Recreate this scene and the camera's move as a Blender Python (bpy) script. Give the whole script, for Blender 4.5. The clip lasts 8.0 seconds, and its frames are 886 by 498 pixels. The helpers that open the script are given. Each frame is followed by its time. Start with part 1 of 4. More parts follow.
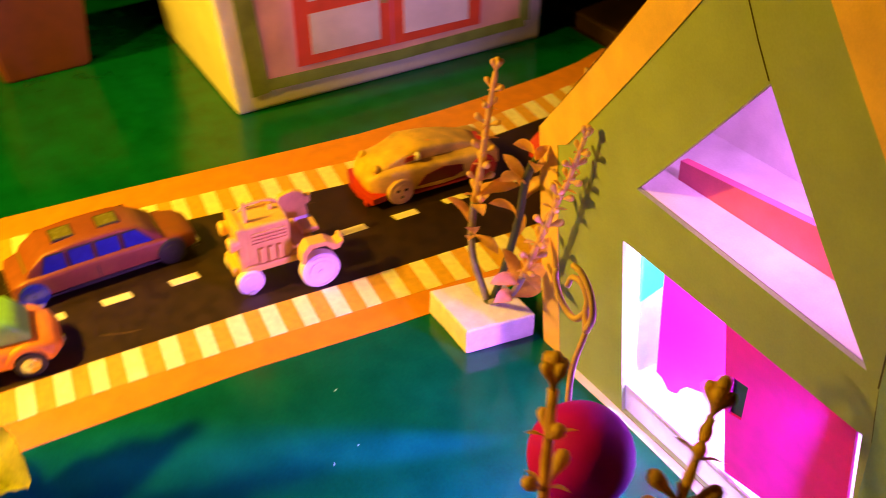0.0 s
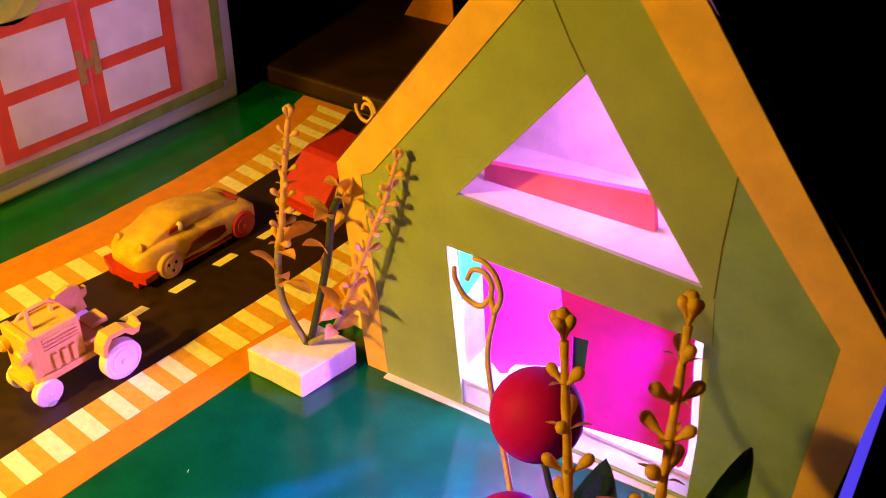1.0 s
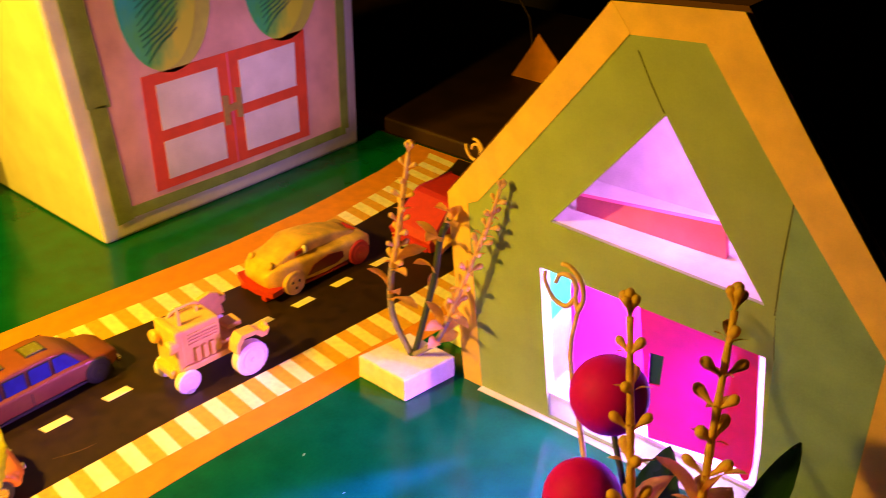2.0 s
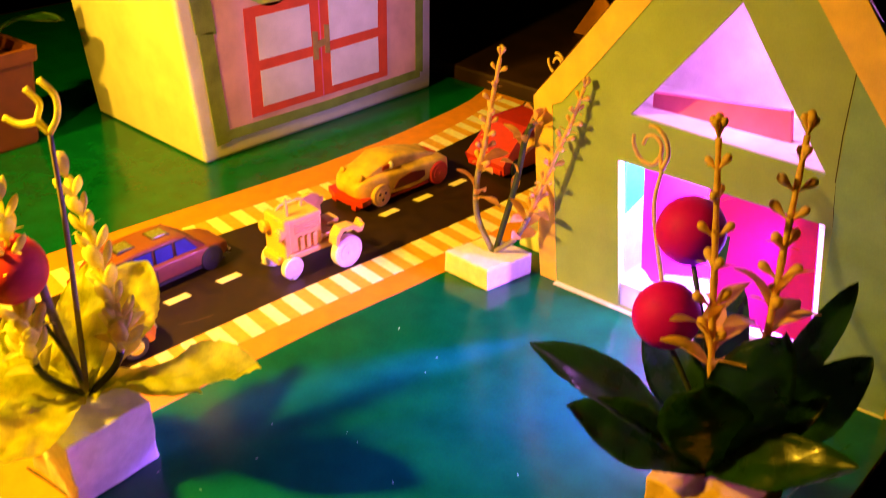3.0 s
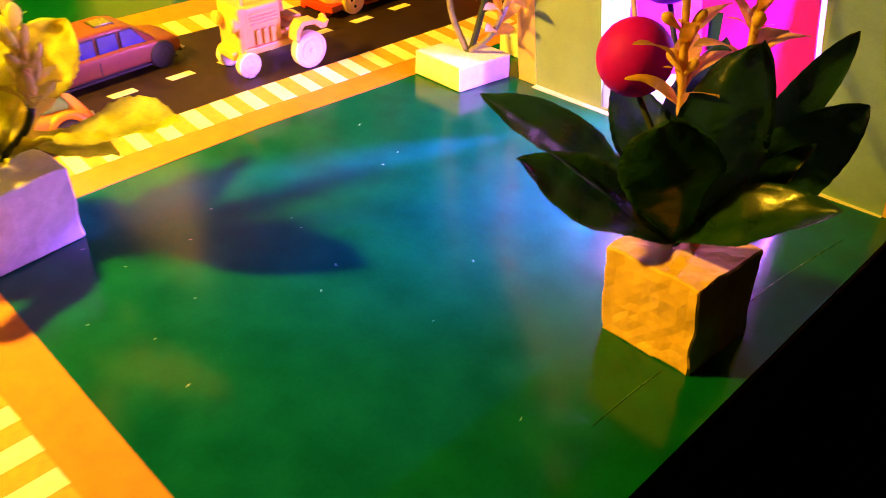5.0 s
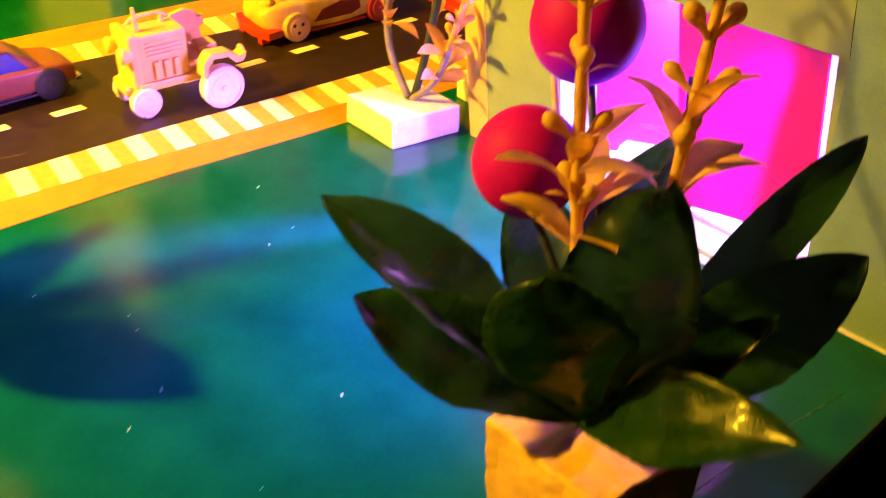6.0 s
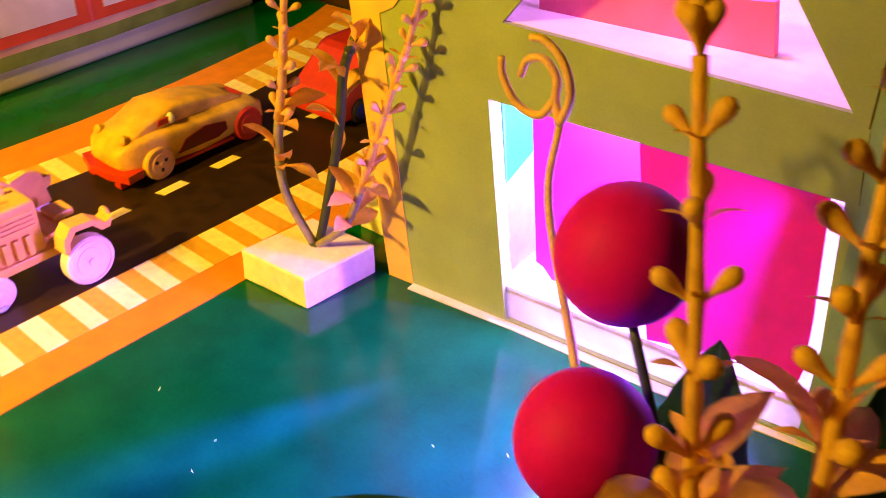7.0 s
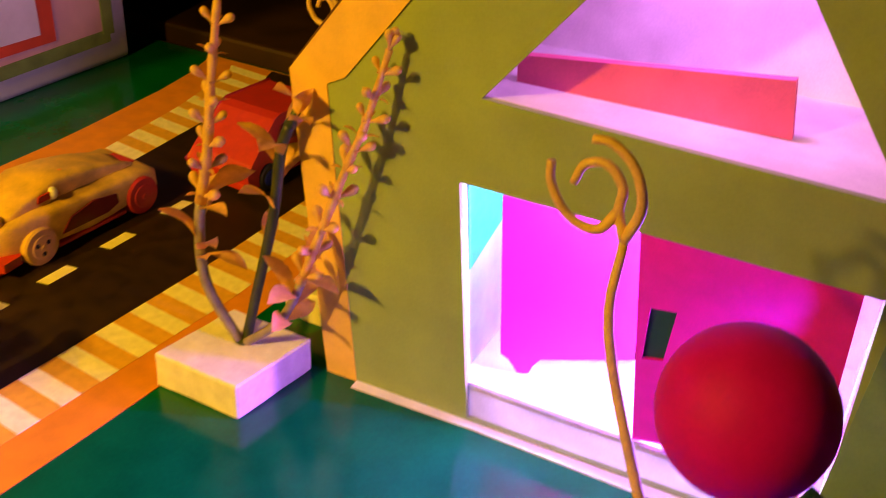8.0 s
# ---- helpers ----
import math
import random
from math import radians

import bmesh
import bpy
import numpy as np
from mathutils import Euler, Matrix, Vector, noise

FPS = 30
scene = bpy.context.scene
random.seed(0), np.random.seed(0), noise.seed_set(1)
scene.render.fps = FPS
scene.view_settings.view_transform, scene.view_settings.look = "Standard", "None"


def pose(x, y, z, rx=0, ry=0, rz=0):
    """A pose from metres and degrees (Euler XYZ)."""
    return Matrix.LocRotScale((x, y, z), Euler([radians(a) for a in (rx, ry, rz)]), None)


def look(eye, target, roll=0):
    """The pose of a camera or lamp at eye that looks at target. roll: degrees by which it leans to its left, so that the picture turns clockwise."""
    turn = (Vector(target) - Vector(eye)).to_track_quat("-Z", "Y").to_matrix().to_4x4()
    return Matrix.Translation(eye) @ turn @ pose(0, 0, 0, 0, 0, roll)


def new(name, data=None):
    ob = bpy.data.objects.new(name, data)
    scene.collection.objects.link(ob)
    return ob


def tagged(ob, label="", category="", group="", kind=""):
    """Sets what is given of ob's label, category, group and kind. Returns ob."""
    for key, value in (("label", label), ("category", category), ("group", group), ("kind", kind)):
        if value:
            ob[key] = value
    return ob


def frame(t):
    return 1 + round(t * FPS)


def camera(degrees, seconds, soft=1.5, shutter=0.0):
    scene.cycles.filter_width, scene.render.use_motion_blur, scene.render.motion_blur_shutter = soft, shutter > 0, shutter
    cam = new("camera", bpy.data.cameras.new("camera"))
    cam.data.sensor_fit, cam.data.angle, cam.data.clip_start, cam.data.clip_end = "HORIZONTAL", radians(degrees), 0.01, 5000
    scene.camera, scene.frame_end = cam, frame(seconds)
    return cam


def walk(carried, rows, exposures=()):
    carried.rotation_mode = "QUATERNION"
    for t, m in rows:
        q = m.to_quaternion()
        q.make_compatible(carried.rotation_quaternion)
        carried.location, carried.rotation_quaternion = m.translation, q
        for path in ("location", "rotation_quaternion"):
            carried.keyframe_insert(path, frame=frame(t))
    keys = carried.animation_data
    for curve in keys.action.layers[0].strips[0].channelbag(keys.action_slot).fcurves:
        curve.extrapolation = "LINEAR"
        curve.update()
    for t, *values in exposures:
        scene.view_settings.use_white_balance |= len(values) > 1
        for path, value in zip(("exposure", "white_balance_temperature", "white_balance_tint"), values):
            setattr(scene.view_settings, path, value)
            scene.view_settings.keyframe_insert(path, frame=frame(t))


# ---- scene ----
# ---- camera ----
cam = camera(52.70, 8.0, soft=0.85, shutter=0.45)
PATH = [
    (0, (0.21935, -0.18000, 0.26706), (-0.05393, -0.01733, 0.02445), 0.010),
    (0.5, (0.18421, -0.21564, 0.25853), (-0.03201, 0.02518, 0.02346), 0.931),
    (1, (0.19134, -0.23922, 0.26818), (0.01117, 0.04173, 0.04770), 1.464),
    (1.2, (0.19786, -0.24858, 0.27225), (0.01428, 0.03495, 0.05799), 1.159),
    (2.3, (0.22714, -0.29877, 0.27799), (-0.00798, -0.03849, 0.08570), 0.575),
    (2.5, (0.23176, -0.31466, 0.27362), (-0.00586, -0.05537, 0.08307), 0.551),
    (3, (0.24394, -0.34506, 0.25564), (0.00848, -0.08879, 0.05845), 0.642),
    (3.5, (0.25636, -0.36620, 0.24112), (0.02528, -0.11547, 0.03199), 1.016),
    (4, (0.26858, -0.38235, 0.23219), (0.04262, -0.13652, 0.01194), 1.196),
    (4.2, (0.27221, -0.38156, 0.22325), (0.04854, -0.13683, -0.00055), 0.950),
    (5.3, (0.25320, -0.29546, 0.18717), (0.02768, -0.06568, -0.05019), 1.670),
    (5.5, (0.24996, -0.27755, 0.18190), (0.01922, -0.05120, -0.05374), 2.025),
    (6, (0.23452, -0.22687, 0.17971), (-0.00476, -0.00820, -0.05466), 2.127),
    (6.5, (0.20583, -0.20151, 0.18541), (-0.02079, 0.03970, -0.03924), 1.428),
    (7, (0.16941, -0.20414, 0.19323), (-0.02319, 0.06570, -0.03058), 0.585),
    (7.5, (0.13307, -0.20641, 0.19298), (-0.02287, 0.08792, -0.02850), 2.279),
    (7.8, (0.12456, -0.19705, 0.18823), (-0.02155, 0.10777, -0.02563), 3.667),
    (8, (0.12357, -0.18849, 0.18814), (-0.01953, 0.12173, -0.01990), 4.409),
]
walk(cam, [(t, look(eye, target, roll)) for t, eye, target, roll in PATH], [(0.0, -0.5), (1.2, -0.5), (2.3, -0.25), (3.5, -0.08), (4.2, -0.05), (5.5, 0.42), (6.2, 0.38), (6.6, 0.0), (7.2, -0.36), (8.0, -0.88)])

# ---- light ----
CM = 0.01
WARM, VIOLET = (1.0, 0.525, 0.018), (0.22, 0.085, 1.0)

world = bpy.data.worlds.new("dark_room")
scene.world = world
world.use_nodes = True
world.node_tree.nodes["Background"].inputs[0].default_value = (0.30, 0.22, 0.5, 1)
world.node_tree.nodes["Background"].inputs[1].default_value = 0.0012


def area_lamp(name, eye, target, power, colour, width, depth, spread=180):
    data = bpy.data.lights.new(name, "AREA")
    data.energy, data.color, data.shape = power, colour, "RECTANGLE"
    data.size, data.size_y = width * CM, depth * CM
    data.spread = math.radians(spread)
    ob = new(name, data)
    ob.matrix_world = look([c * CM for c in eye], [c * CM for c in target])
    return ob


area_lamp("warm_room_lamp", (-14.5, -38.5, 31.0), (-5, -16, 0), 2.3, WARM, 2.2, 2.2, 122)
# unseen fill, added to brighten the near side of the box house
area_lamp("box_side_fill", (-30.0, -50.5, 44), (-30, -5, 9), 1.2, WARM, 3.0, 3.0, 75)
area_lamp("sill_led_light", (9.5, 2.4, 0.6), (9.5, 0.0, 0.6), 0.06, (0.62, 0.36, 1.0), 9.0, 0.8)
area_lamp("jamb_led_light", (14.0, -0.25, 4.9), (3.0, -11.0, 2.6), 0.34, (0.42, 0.12, 1.0), 0.3, 6.6, 135)
area_lamp("lintel_led_light", (12.0, -0.75, 8.2), (7.6, -7.5, 0), 0.30, VIOLET, 3.0, 0.3, 60)
area_lamp("left_jamb_led_light", (5.6, 0.25, 1.0), (-1.9, -15.4, 0), 0.055, VIOLET, 0.5, 0.5, 14)
area_lamp("side_window_led_light", (0.1, 6.0, 5.4), (-26, 9.0, 9.0), 0.042, (0.60, 0.36, 1.0), 4.6, 3.6, 62)
area_lamp("hidden_led_light", (12.4, 3.0, 4.4), (-6.0, -6.5, 1.5), 1.0, (0.5, 0.13, 1.0), 0.5, 5.0)
area_lamp("attic_led_light", (9.3, 0.9, 16.0), (9.3, 2.6, 10.5), 0.075, (0.74, 0.24, 1.0), 1.0, 1.0)
area_lamp("inner_room_led_light", (7.0, 2.2, 8.6), (7.0, 2.6, 0), 0.32, (0.34, 0.66, 1.0), 4.5, 1.0)

# ---- materials ----


def mat(name, colour, rough=0.6, metal=0.0, vary=0.12, scale=300.0, bump=0.15, fine=1800.0, coat=0.0, spec=0.5, second=None, glow=None, through_light=0.0):
    """A paint, card or plastic with two scales of variation."""
    m = bpy.data.materials.new(name)
    m.use_nodes = True
    nt = m.node_tree
    p = nt.nodes["Principled BSDF"]
    p.inputs["Roughness"].default_value = rough
    p.inputs["Metallic"].default_value = metal
    p.inputs["Coat Weight"].default_value = coat
    p.inputs["Coat Roughness"].default_value = 0.12
    p.inputs["Specular IOR Level"].default_value = spec
    co = nt.nodes.new("ShaderNodeTexCoord")
    big = nt.nodes.new("ShaderNodeTexNoise")
    big.inputs["Scale"].default_value, big.inputs["Detail"].default_value = scale, 6
    small = nt.nodes.new("ShaderNodeTexNoise")
    small.inputs["Scale"].default_value, small.inputs["Detail"].default_value = fine, 3
    nt.links.new(co.outputs["Object"], big.inputs["Vector"])
    nt.links.new(co.outputs["Object"], small.inputs["Vector"])
    add = nt.nodes.new("ShaderNodeMath")
    add.operation = "MULTIPLY_ADD"
    nt.links.new(small.outputs["Fac"], add.inputs[0])
    add.inputs[1].default_value = 0.35
    nt.links.new(big.outputs["Fac"], add.inputs[2])
    ramp = nt.nodes.new("ShaderNodeValToRGB")
    low = second or [c * (1 - vary) for c in colour]
    high = [min(1, c * (1 + vary)) for c in colour]
    ramp.color_ramp.elements[0].position, ramp.color_ramp.elements[1].position = 0.45, 0.9
    ramp.color_ramp.elements[0].color, ramp.color_ramp.elements[1].color = (*low, 1), (*high, 1)
    nt.links.new(add.outputs[0], ramp.inputs["Fac"])
    nt.links.new(ramp.outputs["Color"], p.inputs["Base Color"])
    rr = nt.nodes.new("ShaderNodeMapRange")
    rr.inputs["To Min"].default_value, rr.inputs["To Max"].default_value = max(0.02, rough - 0.08), min(1, rough + 0.1)
    nt.links.new(big.outputs["Fac"], rr.inputs["Value"])
    nt.links.new(rr.outputs["Result"], p.inputs["Roughness"])
    if bump:
        b = nt.nodes.new("ShaderNodeBump")
        b.inputs["Strength"].default_value, b.inputs["Distance"].default_value = bump, 0.0006
        nt.links.new(add.outputs[0], b.inputs["Height"])
        nt.links.new(b.outputs["Normal"], p.inputs["Normal"])
    if glow:
        p.inputs["Emission Color"].default_value = (*glow[0], 1)
        p.inputs["Emission Strength"].default_value = glow[1]
    if through_light:
        t = nt.nodes.new("ShaderNodeBsdfTranslucent")
        nt.links.new(ramp.outputs["Color"], t.inputs["Color"])
        mix = nt.nodes.new("ShaderNodeMixShader")
        mix.inputs[0].default_value = through_light
        nt.links.new(p.outputs[0], mix.inputs[1])
        nt.links.new(t.outputs[0], mix.inputs[2])
        nt.links.new(mix.outputs[0], nt.nodes["Material Output"].inputs["Surface"])
    return m


M = {
    "green": mat("green_glossy_sheet", (0.001, 0.098, 0.048), 0.155, spec=0.42, vary=0.22, scale=60, bump=0.05, fine=700),
    "orange": mat("orange_card", (0.68, 0.25, 0.010), 0.7, scale=120),
    "asphalt": mat("black_card", (0.020, 0.009, 0.004), 0.5, vary=0.5, scale=150, bump=0.2),
    "white_stripe": mat("white_paint_stripe", (0.88, 0.84, 0.70), 0.6),
    "tan_stripe": mat("grey_tan_stripe", (0.70, 0.38, 0.05), 0.65),
    "dash": mat("cream_dash", (0.85, 0.80, 0.56), 0.6),
    "facade": mat("pale_green_card", (0.30, 0.41, 0.16), 0.75, vary=0.12, scale=45, bump=0.12, fine=1200),
    # seamed card piece; its darker tone also carries the lamp's fall-off
    "dim_side_card": mat("dimmed_blue_green_card", (0.22, 0.38, 0.24), 0.75, vary=0.16, scale=60, bump=0.14, fine=1200),
    "border": mat("yellow_card", (0.82, 0.52, 0.11), 0.7, scale=90),
    "white_card": mat("white_card", (0.80, 0.78, 0.76), 0.7, scale=80),
    "thin_paper": mat("thin_white_paper", (0.82, 0.80, 0.82), 0.7, scale=80, through_light=0.65),
    "cyan_card": mat("cyan_card", (0.04, 0.72, 0.80), 0.6),
    # white wall card with the room's cyan light put into its colour
    "cyan_lit_card": mat("cyan_lit_white_card", (0.62, 0.86, 0.90), 0.7, scale=80),
    "pink_card": mat("hot_pink_card", (0.88, 0.005, 0.55), 0.55, scale=100),
    "rose_card": mat("rose_card", (0.88, 0.14, 0.30), 0.6, scale=100),
    "slot": mat("dark_green_slot", (0.01, 0.07, 0.05), 0.6),
    "roof": mat("dark_brown_roof_card", (0.10, 0.035, 0.02), 0.8),
    "crack": mat("dark_crease", (0.05, 0.05, 0.02), 0.9),
    "box_white": mat("white_box_card", (0.80, 0.77, 0.72), 0.65, scale=40, bump=0.2),
    "box_pink": mat("pink_paper", (0.90, 0.48, 0.44), 0.7, vary=0.2, scale=45, bump=0.9),
    "box_green": mat("olive_green_paper", (0.24, 0.34, 0.07), 0.7, vary=0.3, scale=60, bump=0.4),
    "red_paper": mat("red_paper", (0.85, 0.085, 0.03), 0.65, scale=80, bump=0.3),
    "pane": mat("pale_lilac_paper", (0.88, 0.80, 0.84), 0.6, scale=45, bump=0.5),
    "gold": mat("gold_paper", (0.52, 0.34, 0.10), 0.45, metal=0.3),
    "teal": mat("teal_glitter", (0.05, 0.55, 0.40), 0.4, second=(0.45, 0.62, 0.08), scale=90),
    "vein": mat("dark_teal_paint", (0.01, 0.16, 0.14), 0.35, scale=90),
    "lime": mat("lime_glitter", (0.62, 0.66, 0.10), 0.45, scale=90),
    "foam": mat("white_foam_block", (0.80, 0.78, 0.76), 0.8, scale=200, bump=0.3),
    "stone": mat("crumpled_cream_block", (0.95, 0.56, 0.14), 0.8, vary=0.12, scale=160, bump=0.6, fine=500),
    "terracotta": mat("terracotta_pot", (0.20, 0.05, 0.025), 0.75, scale=120),
    "leaf": mat("dark_green_leaf", (0.020, 0.082, 0.014), 0.28, vary=0.45, scale=90, bump=0.35, coat=0.3, through_light=0.15),
    # lit copy of the leaf above: near lamp's brightness put into the colour
    "leaf_lit": mat("lit_green_leaf", (0.80, 0.90, 0.06), 0.38, vary=0.35, scale=110, bump=1.0, through_light=0.66),
    "bud": mat("cream_bud_plastic", (0.90, 0.58, 0.22), 0.5, vary=0.2, scale=250, through_light=0.35),
    # brighter than bud, with the lamplight on the corner plant in its base
    "bud_lit": mat("lit_cream_bud_plastic", (0.95, 0.88, 0.24), 0.5, vary=0.12, scale=250, through_light=0.5),
    "stem": mat("dark_green_stem", (0.035, 0.05, 0.03), 0.4, vary=0.3),
    "tendril": mat("tan_wire_plastic", (0.70, 0.46, 0.26), 0.5, vary=0.2),
    "stem_pale": mat("grey_brown_stem", (0.26, 0.22, 0.22), 0.5, vary=0.25),
    "berry": mat("crimson_berry_plastic", (0.52, 0.001, 1.0), 0.6, spec=0.15, vary=0.1, scale=200, bump=0.1),
    # copy of the berry above, coloured as if only warm light fell on it
    "berry_warm_lit": mat("warm_lit_berry_plastic", (0.60, 0.035, 0.06), 0.55, spec=0.2, vary=0.1, scale=200, bump=0.1),
    "glue": mat("clear_glue", (0.55, 0.55, 0.6), 0.15, bump=0.5),
    "cream_plastic": mat("cream_plastic", (0.84, 0.80, 0.84), 0.42, vary=0.06, bump=0.05),
    "tractor_tan": mat("tan_cream_plastic", (0.78, 0.50, 0.13), 0.42, vary=0.08, bump=0.06),
    "magenta_card": mat("magenta_card", (0.80, 0.008, 0.36), 0.55, scale=100),
    "car_orange": mat("metallic_copper_paint", (0.25, 0.068, 0.03), 0.5, metal=0.1, vary=0.12, bump=0.04, coat=0.1),
    "glass_blue": mat("blue_tinted_window", (0.02, 0.035, 0.38), 0.2, vary=0.2, bump=0.0, coat=0.5),
    "glass_olive": mat("olive_tinted_window", (0.16, 0.16, 0.04), 0.25, bump=0.0, coat=0.5),
    "glass_dark": mat("dark_window", (0.02, 0.015, 0.02), 0.2, bump=0.0, coat=0.5),
    "rubber": mat("black_rubber", (0.02, 0.02, 0.022), 0.6),
    "chrome": mat("dull_chrome", (0.55, 0.55, 0.55), 0.25, metal=1.0, bump=0.02),
    "car_tan": mat("tan_gold_paint", (0.70, 0.44, 0.06), 0.5, vary=0.3, scale=120, bump=0.35),
    "car_red": mat("red_plastic", (0.48, 0.026, 0.010), 0.5, coat=0.1, bump=0.03),
    "car_maroon": mat("dark_red_plastic", (0.16, 0.008, 0.01), 0.35, coat=0.2, bump=0.03),
    "sheet_crease": mat("creased_green_sheet", (0.05, 0.20, 0.08), 0.25, bump=0.0),
    "road_scratch": mat("scratched_card", (0.22, 0.12, 0.07), 0.7, bump=0.0),
    "car_green": mat("lime_green_plastic", (0.22, 0.60, 0.08), 0.4, bump=0.03),
    "car_coral": mat("orange_plastic", (0.85, 0.28, 0.02), 0.4, bump=0.03),
    "car_grey": mat("grey_plastic", (0.17, 0.16, 0.06), 0.4, bump=0.03),
    "wood_dark": mat("dark_brown_wood", (0.03, 0.010, 0.005), 0.6, vary=0.35, scale=60, bump=0.3),
    "wall": mat("dark_painted_wall", (0.03, 0.025, 0.03), 0.9, scale=8),
    "fleck": mat("pale_fleck", (0.75, 0.80, 0.75), 0.5, bump=0.0),
    "led": mat("violet_led_tube", (0.2, 0.2, 0.6), 0.4, bump=0.0, glow=((0.10, 0.06, 1.0), 1.2)),
    "led_white": mat("white_violet_led_tape", (0.8, 0.8, 0.9), 0.4, bump=0.0, glow=((0.75, 0.62, 1.0), 2.2)),
}

# the painted panes run from teal to yellow-green
nt = M["teal"].node_tree
tone = nt.nodes["Principled BSDF"]
gen = nt.nodes.new("ShaderNodeTexCoord")
axes = nt.nodes.new("ShaderNodeSeparateXYZ")
nt.links.new(gen.outputs["Generated"], axes.inputs[0])
blot = nt.nodes.new("ShaderNodeTexNoise")
blot.inputs["Scale"].default_value, blot.inputs["Detail"].default_value = 5.0, 5
nt.links.new(gen.outputs["Generated"], blot.inputs["Vector"])
slope = nt.nodes.new("ShaderNodeMath")
slope.operation = "SUBTRACT"
nt.links.new(axes.outputs["Y"], slope.inputs[0])
nt.links.new(axes.outputs["Z"], slope.inputs[1])
mixed = nt.nodes.new("ShaderNodeMath")
mixed.operation = "MULTIPLY_ADD"
nt.links.new(blot.outputs["Fac"], mixed.inputs[0])
mixed.inputs[1].default_value = 0.9
nt.links.new(slope.outputs[0], mixed.inputs[2])
hue = nt.nodes.new("ShaderNodeValToRGB")
hue.color_ramp.elements[0].position, hue.color_ramp.elements[1].position = 0.1, 1.0
hue.color_ramp.elements[0].color, hue.color_ramp.elements[1].color = (0.04, 0.55, 0.50, 1), (0.75, 0.80, 0.06, 1)
middle = hue.color_ramp.elements.new(0.55)
middle.color = (0.10, 0.60, 0.12, 1)
nt.links.new(mixed.outputs[0], hue.inputs["Fac"])
nt.links.new(hue.outputs["Color"], tone.inputs["Base Color"])

# ---- helpers of this scene; all lengths below are centimetres ----


def thing(name, loc, label, category, group="", kind="", turn=0.0, size=1.0):
    """An empty at the base of a thing; its parts are children."""
    ob = new(name)
    ob.empty_display_size = 0.01
    ob.matrix_world = pose(loc[0] * CM, loc[1] * CM, loc[2] * CM, 0, 0, turn) @ Matrix.Scale(size, 4)
    ob["base"] = list(map(float, loc))
    return tagged(ob, label, category, group, kind)


def root_of(ob):
    while ob.parent:
        ob = ob.parent
    return ob


def part(name, bm, material, parent=None, label="", local=False, smooth=False):
    """Links a bmesh as one mesh object. Not local: the bmesh is in the place's own centimetres."""
    me = bpy.data.meshes.new(name)
    bmesh.ops.recalc_face_normals(bm, faces=bm.faces)
    base = Vector((0, 0, 0))
    if parent is not None and not local:
        base = Vector(root_of(parent)["base"])
    for v in bm.verts:
        v.co = (v.co - base) * CM
    for f in bm.faces:
        f.smooth = smooth
    bm.to_mesh(me)
    bm.free()
    me.materials.append(material)
    ob = new(name, me)
    if parent is not None:
        ob.parent = parent
    if label:
        tagged(ob, label)
    return ob


def add_box(bm, x0, x1, y0, y1, z0, z1, bevel=0.0, segments=2):
    res = bmesh.ops.create_cube(bm, size=1)
    vs = res["verts"]
    for v in vs:
        v.co = Vector(((x0 + x1) / 2 + v.co.x * (x1 - x0), (y0 + y1) / 2 + v.co.y * (y1 - y0), (z0 + z1) / 2 + v.co.z * (z1 - z0)))
    if bevel:
        es = list({e for v in vs for e in v.link_edges})
        bmesh.ops.bevel(bm, geom=es, offset=bevel, segments=segments, affect="EDGES", profile=0.6)
    return bm


def box(x0, x1, y0, y1, z0, z1, bevel=0.0, segments=2):
    return add_box(bmesh.new(), x0, x1, y0, y1, z0, z1, bevel, segments)


def prism(outer, holes, place, depth, grid=0.0):
    """A flat sheet with holes and a thickness: loops of (u, v), put into space by place(u, v, d); grid cuts it into cells that can follow a warped face."""
    bm = bmesh.new()
    edges = []
    for loop in [outer, *holes]:
        vs = [bm.verts.new((u, v, 0)) for u, v in loop]
        edges += [bm.edges.new((vs[i], vs[(i + 1) % len(vs)])) for i in range(len(vs))]
    bmesh.ops.triangle_fill(bm, edges=edges, use_beauty=True, normal=(0, 0, 1))
    if grid:
        for axis in (0, 1):
            low, high = min(p[axis] for p in outer), max(p[axis] for p in outer)
            for k in range(math.ceil(low / grid), math.floor(high / grid) + 1):
                at, way = Vector((0, 0, 0)), Vector((0, 0, 0))
                at[axis], way[axis] = k * grid, 1.0
                bmesh.ops.bisect_plane(bm, geom=bm.verts[:] + bm.edges[:] + bm.faces[:], dist=1e-5, plane_co=at, plane_no=way)
    faces = list(bm.faces)
    rim = [(e.verts[0], e.verts[1]) for e in bm.edges if len(e.link_faces) == 1]
    twin = {v: bm.verts.new((v.co.x, v.co.y, 1)) for v in list(bm.verts)}
    for f in faces:
        bm.faces.new([twin[v] for v in reversed(f.verts)])
    for a, b in rim:
        bm.faces.new((a, b, twin[b], twin[a]))
    for v in bm.verts:
        v.co = Vector(place(v.co.x, v.co.y, depth * v.co.z))
    return bm


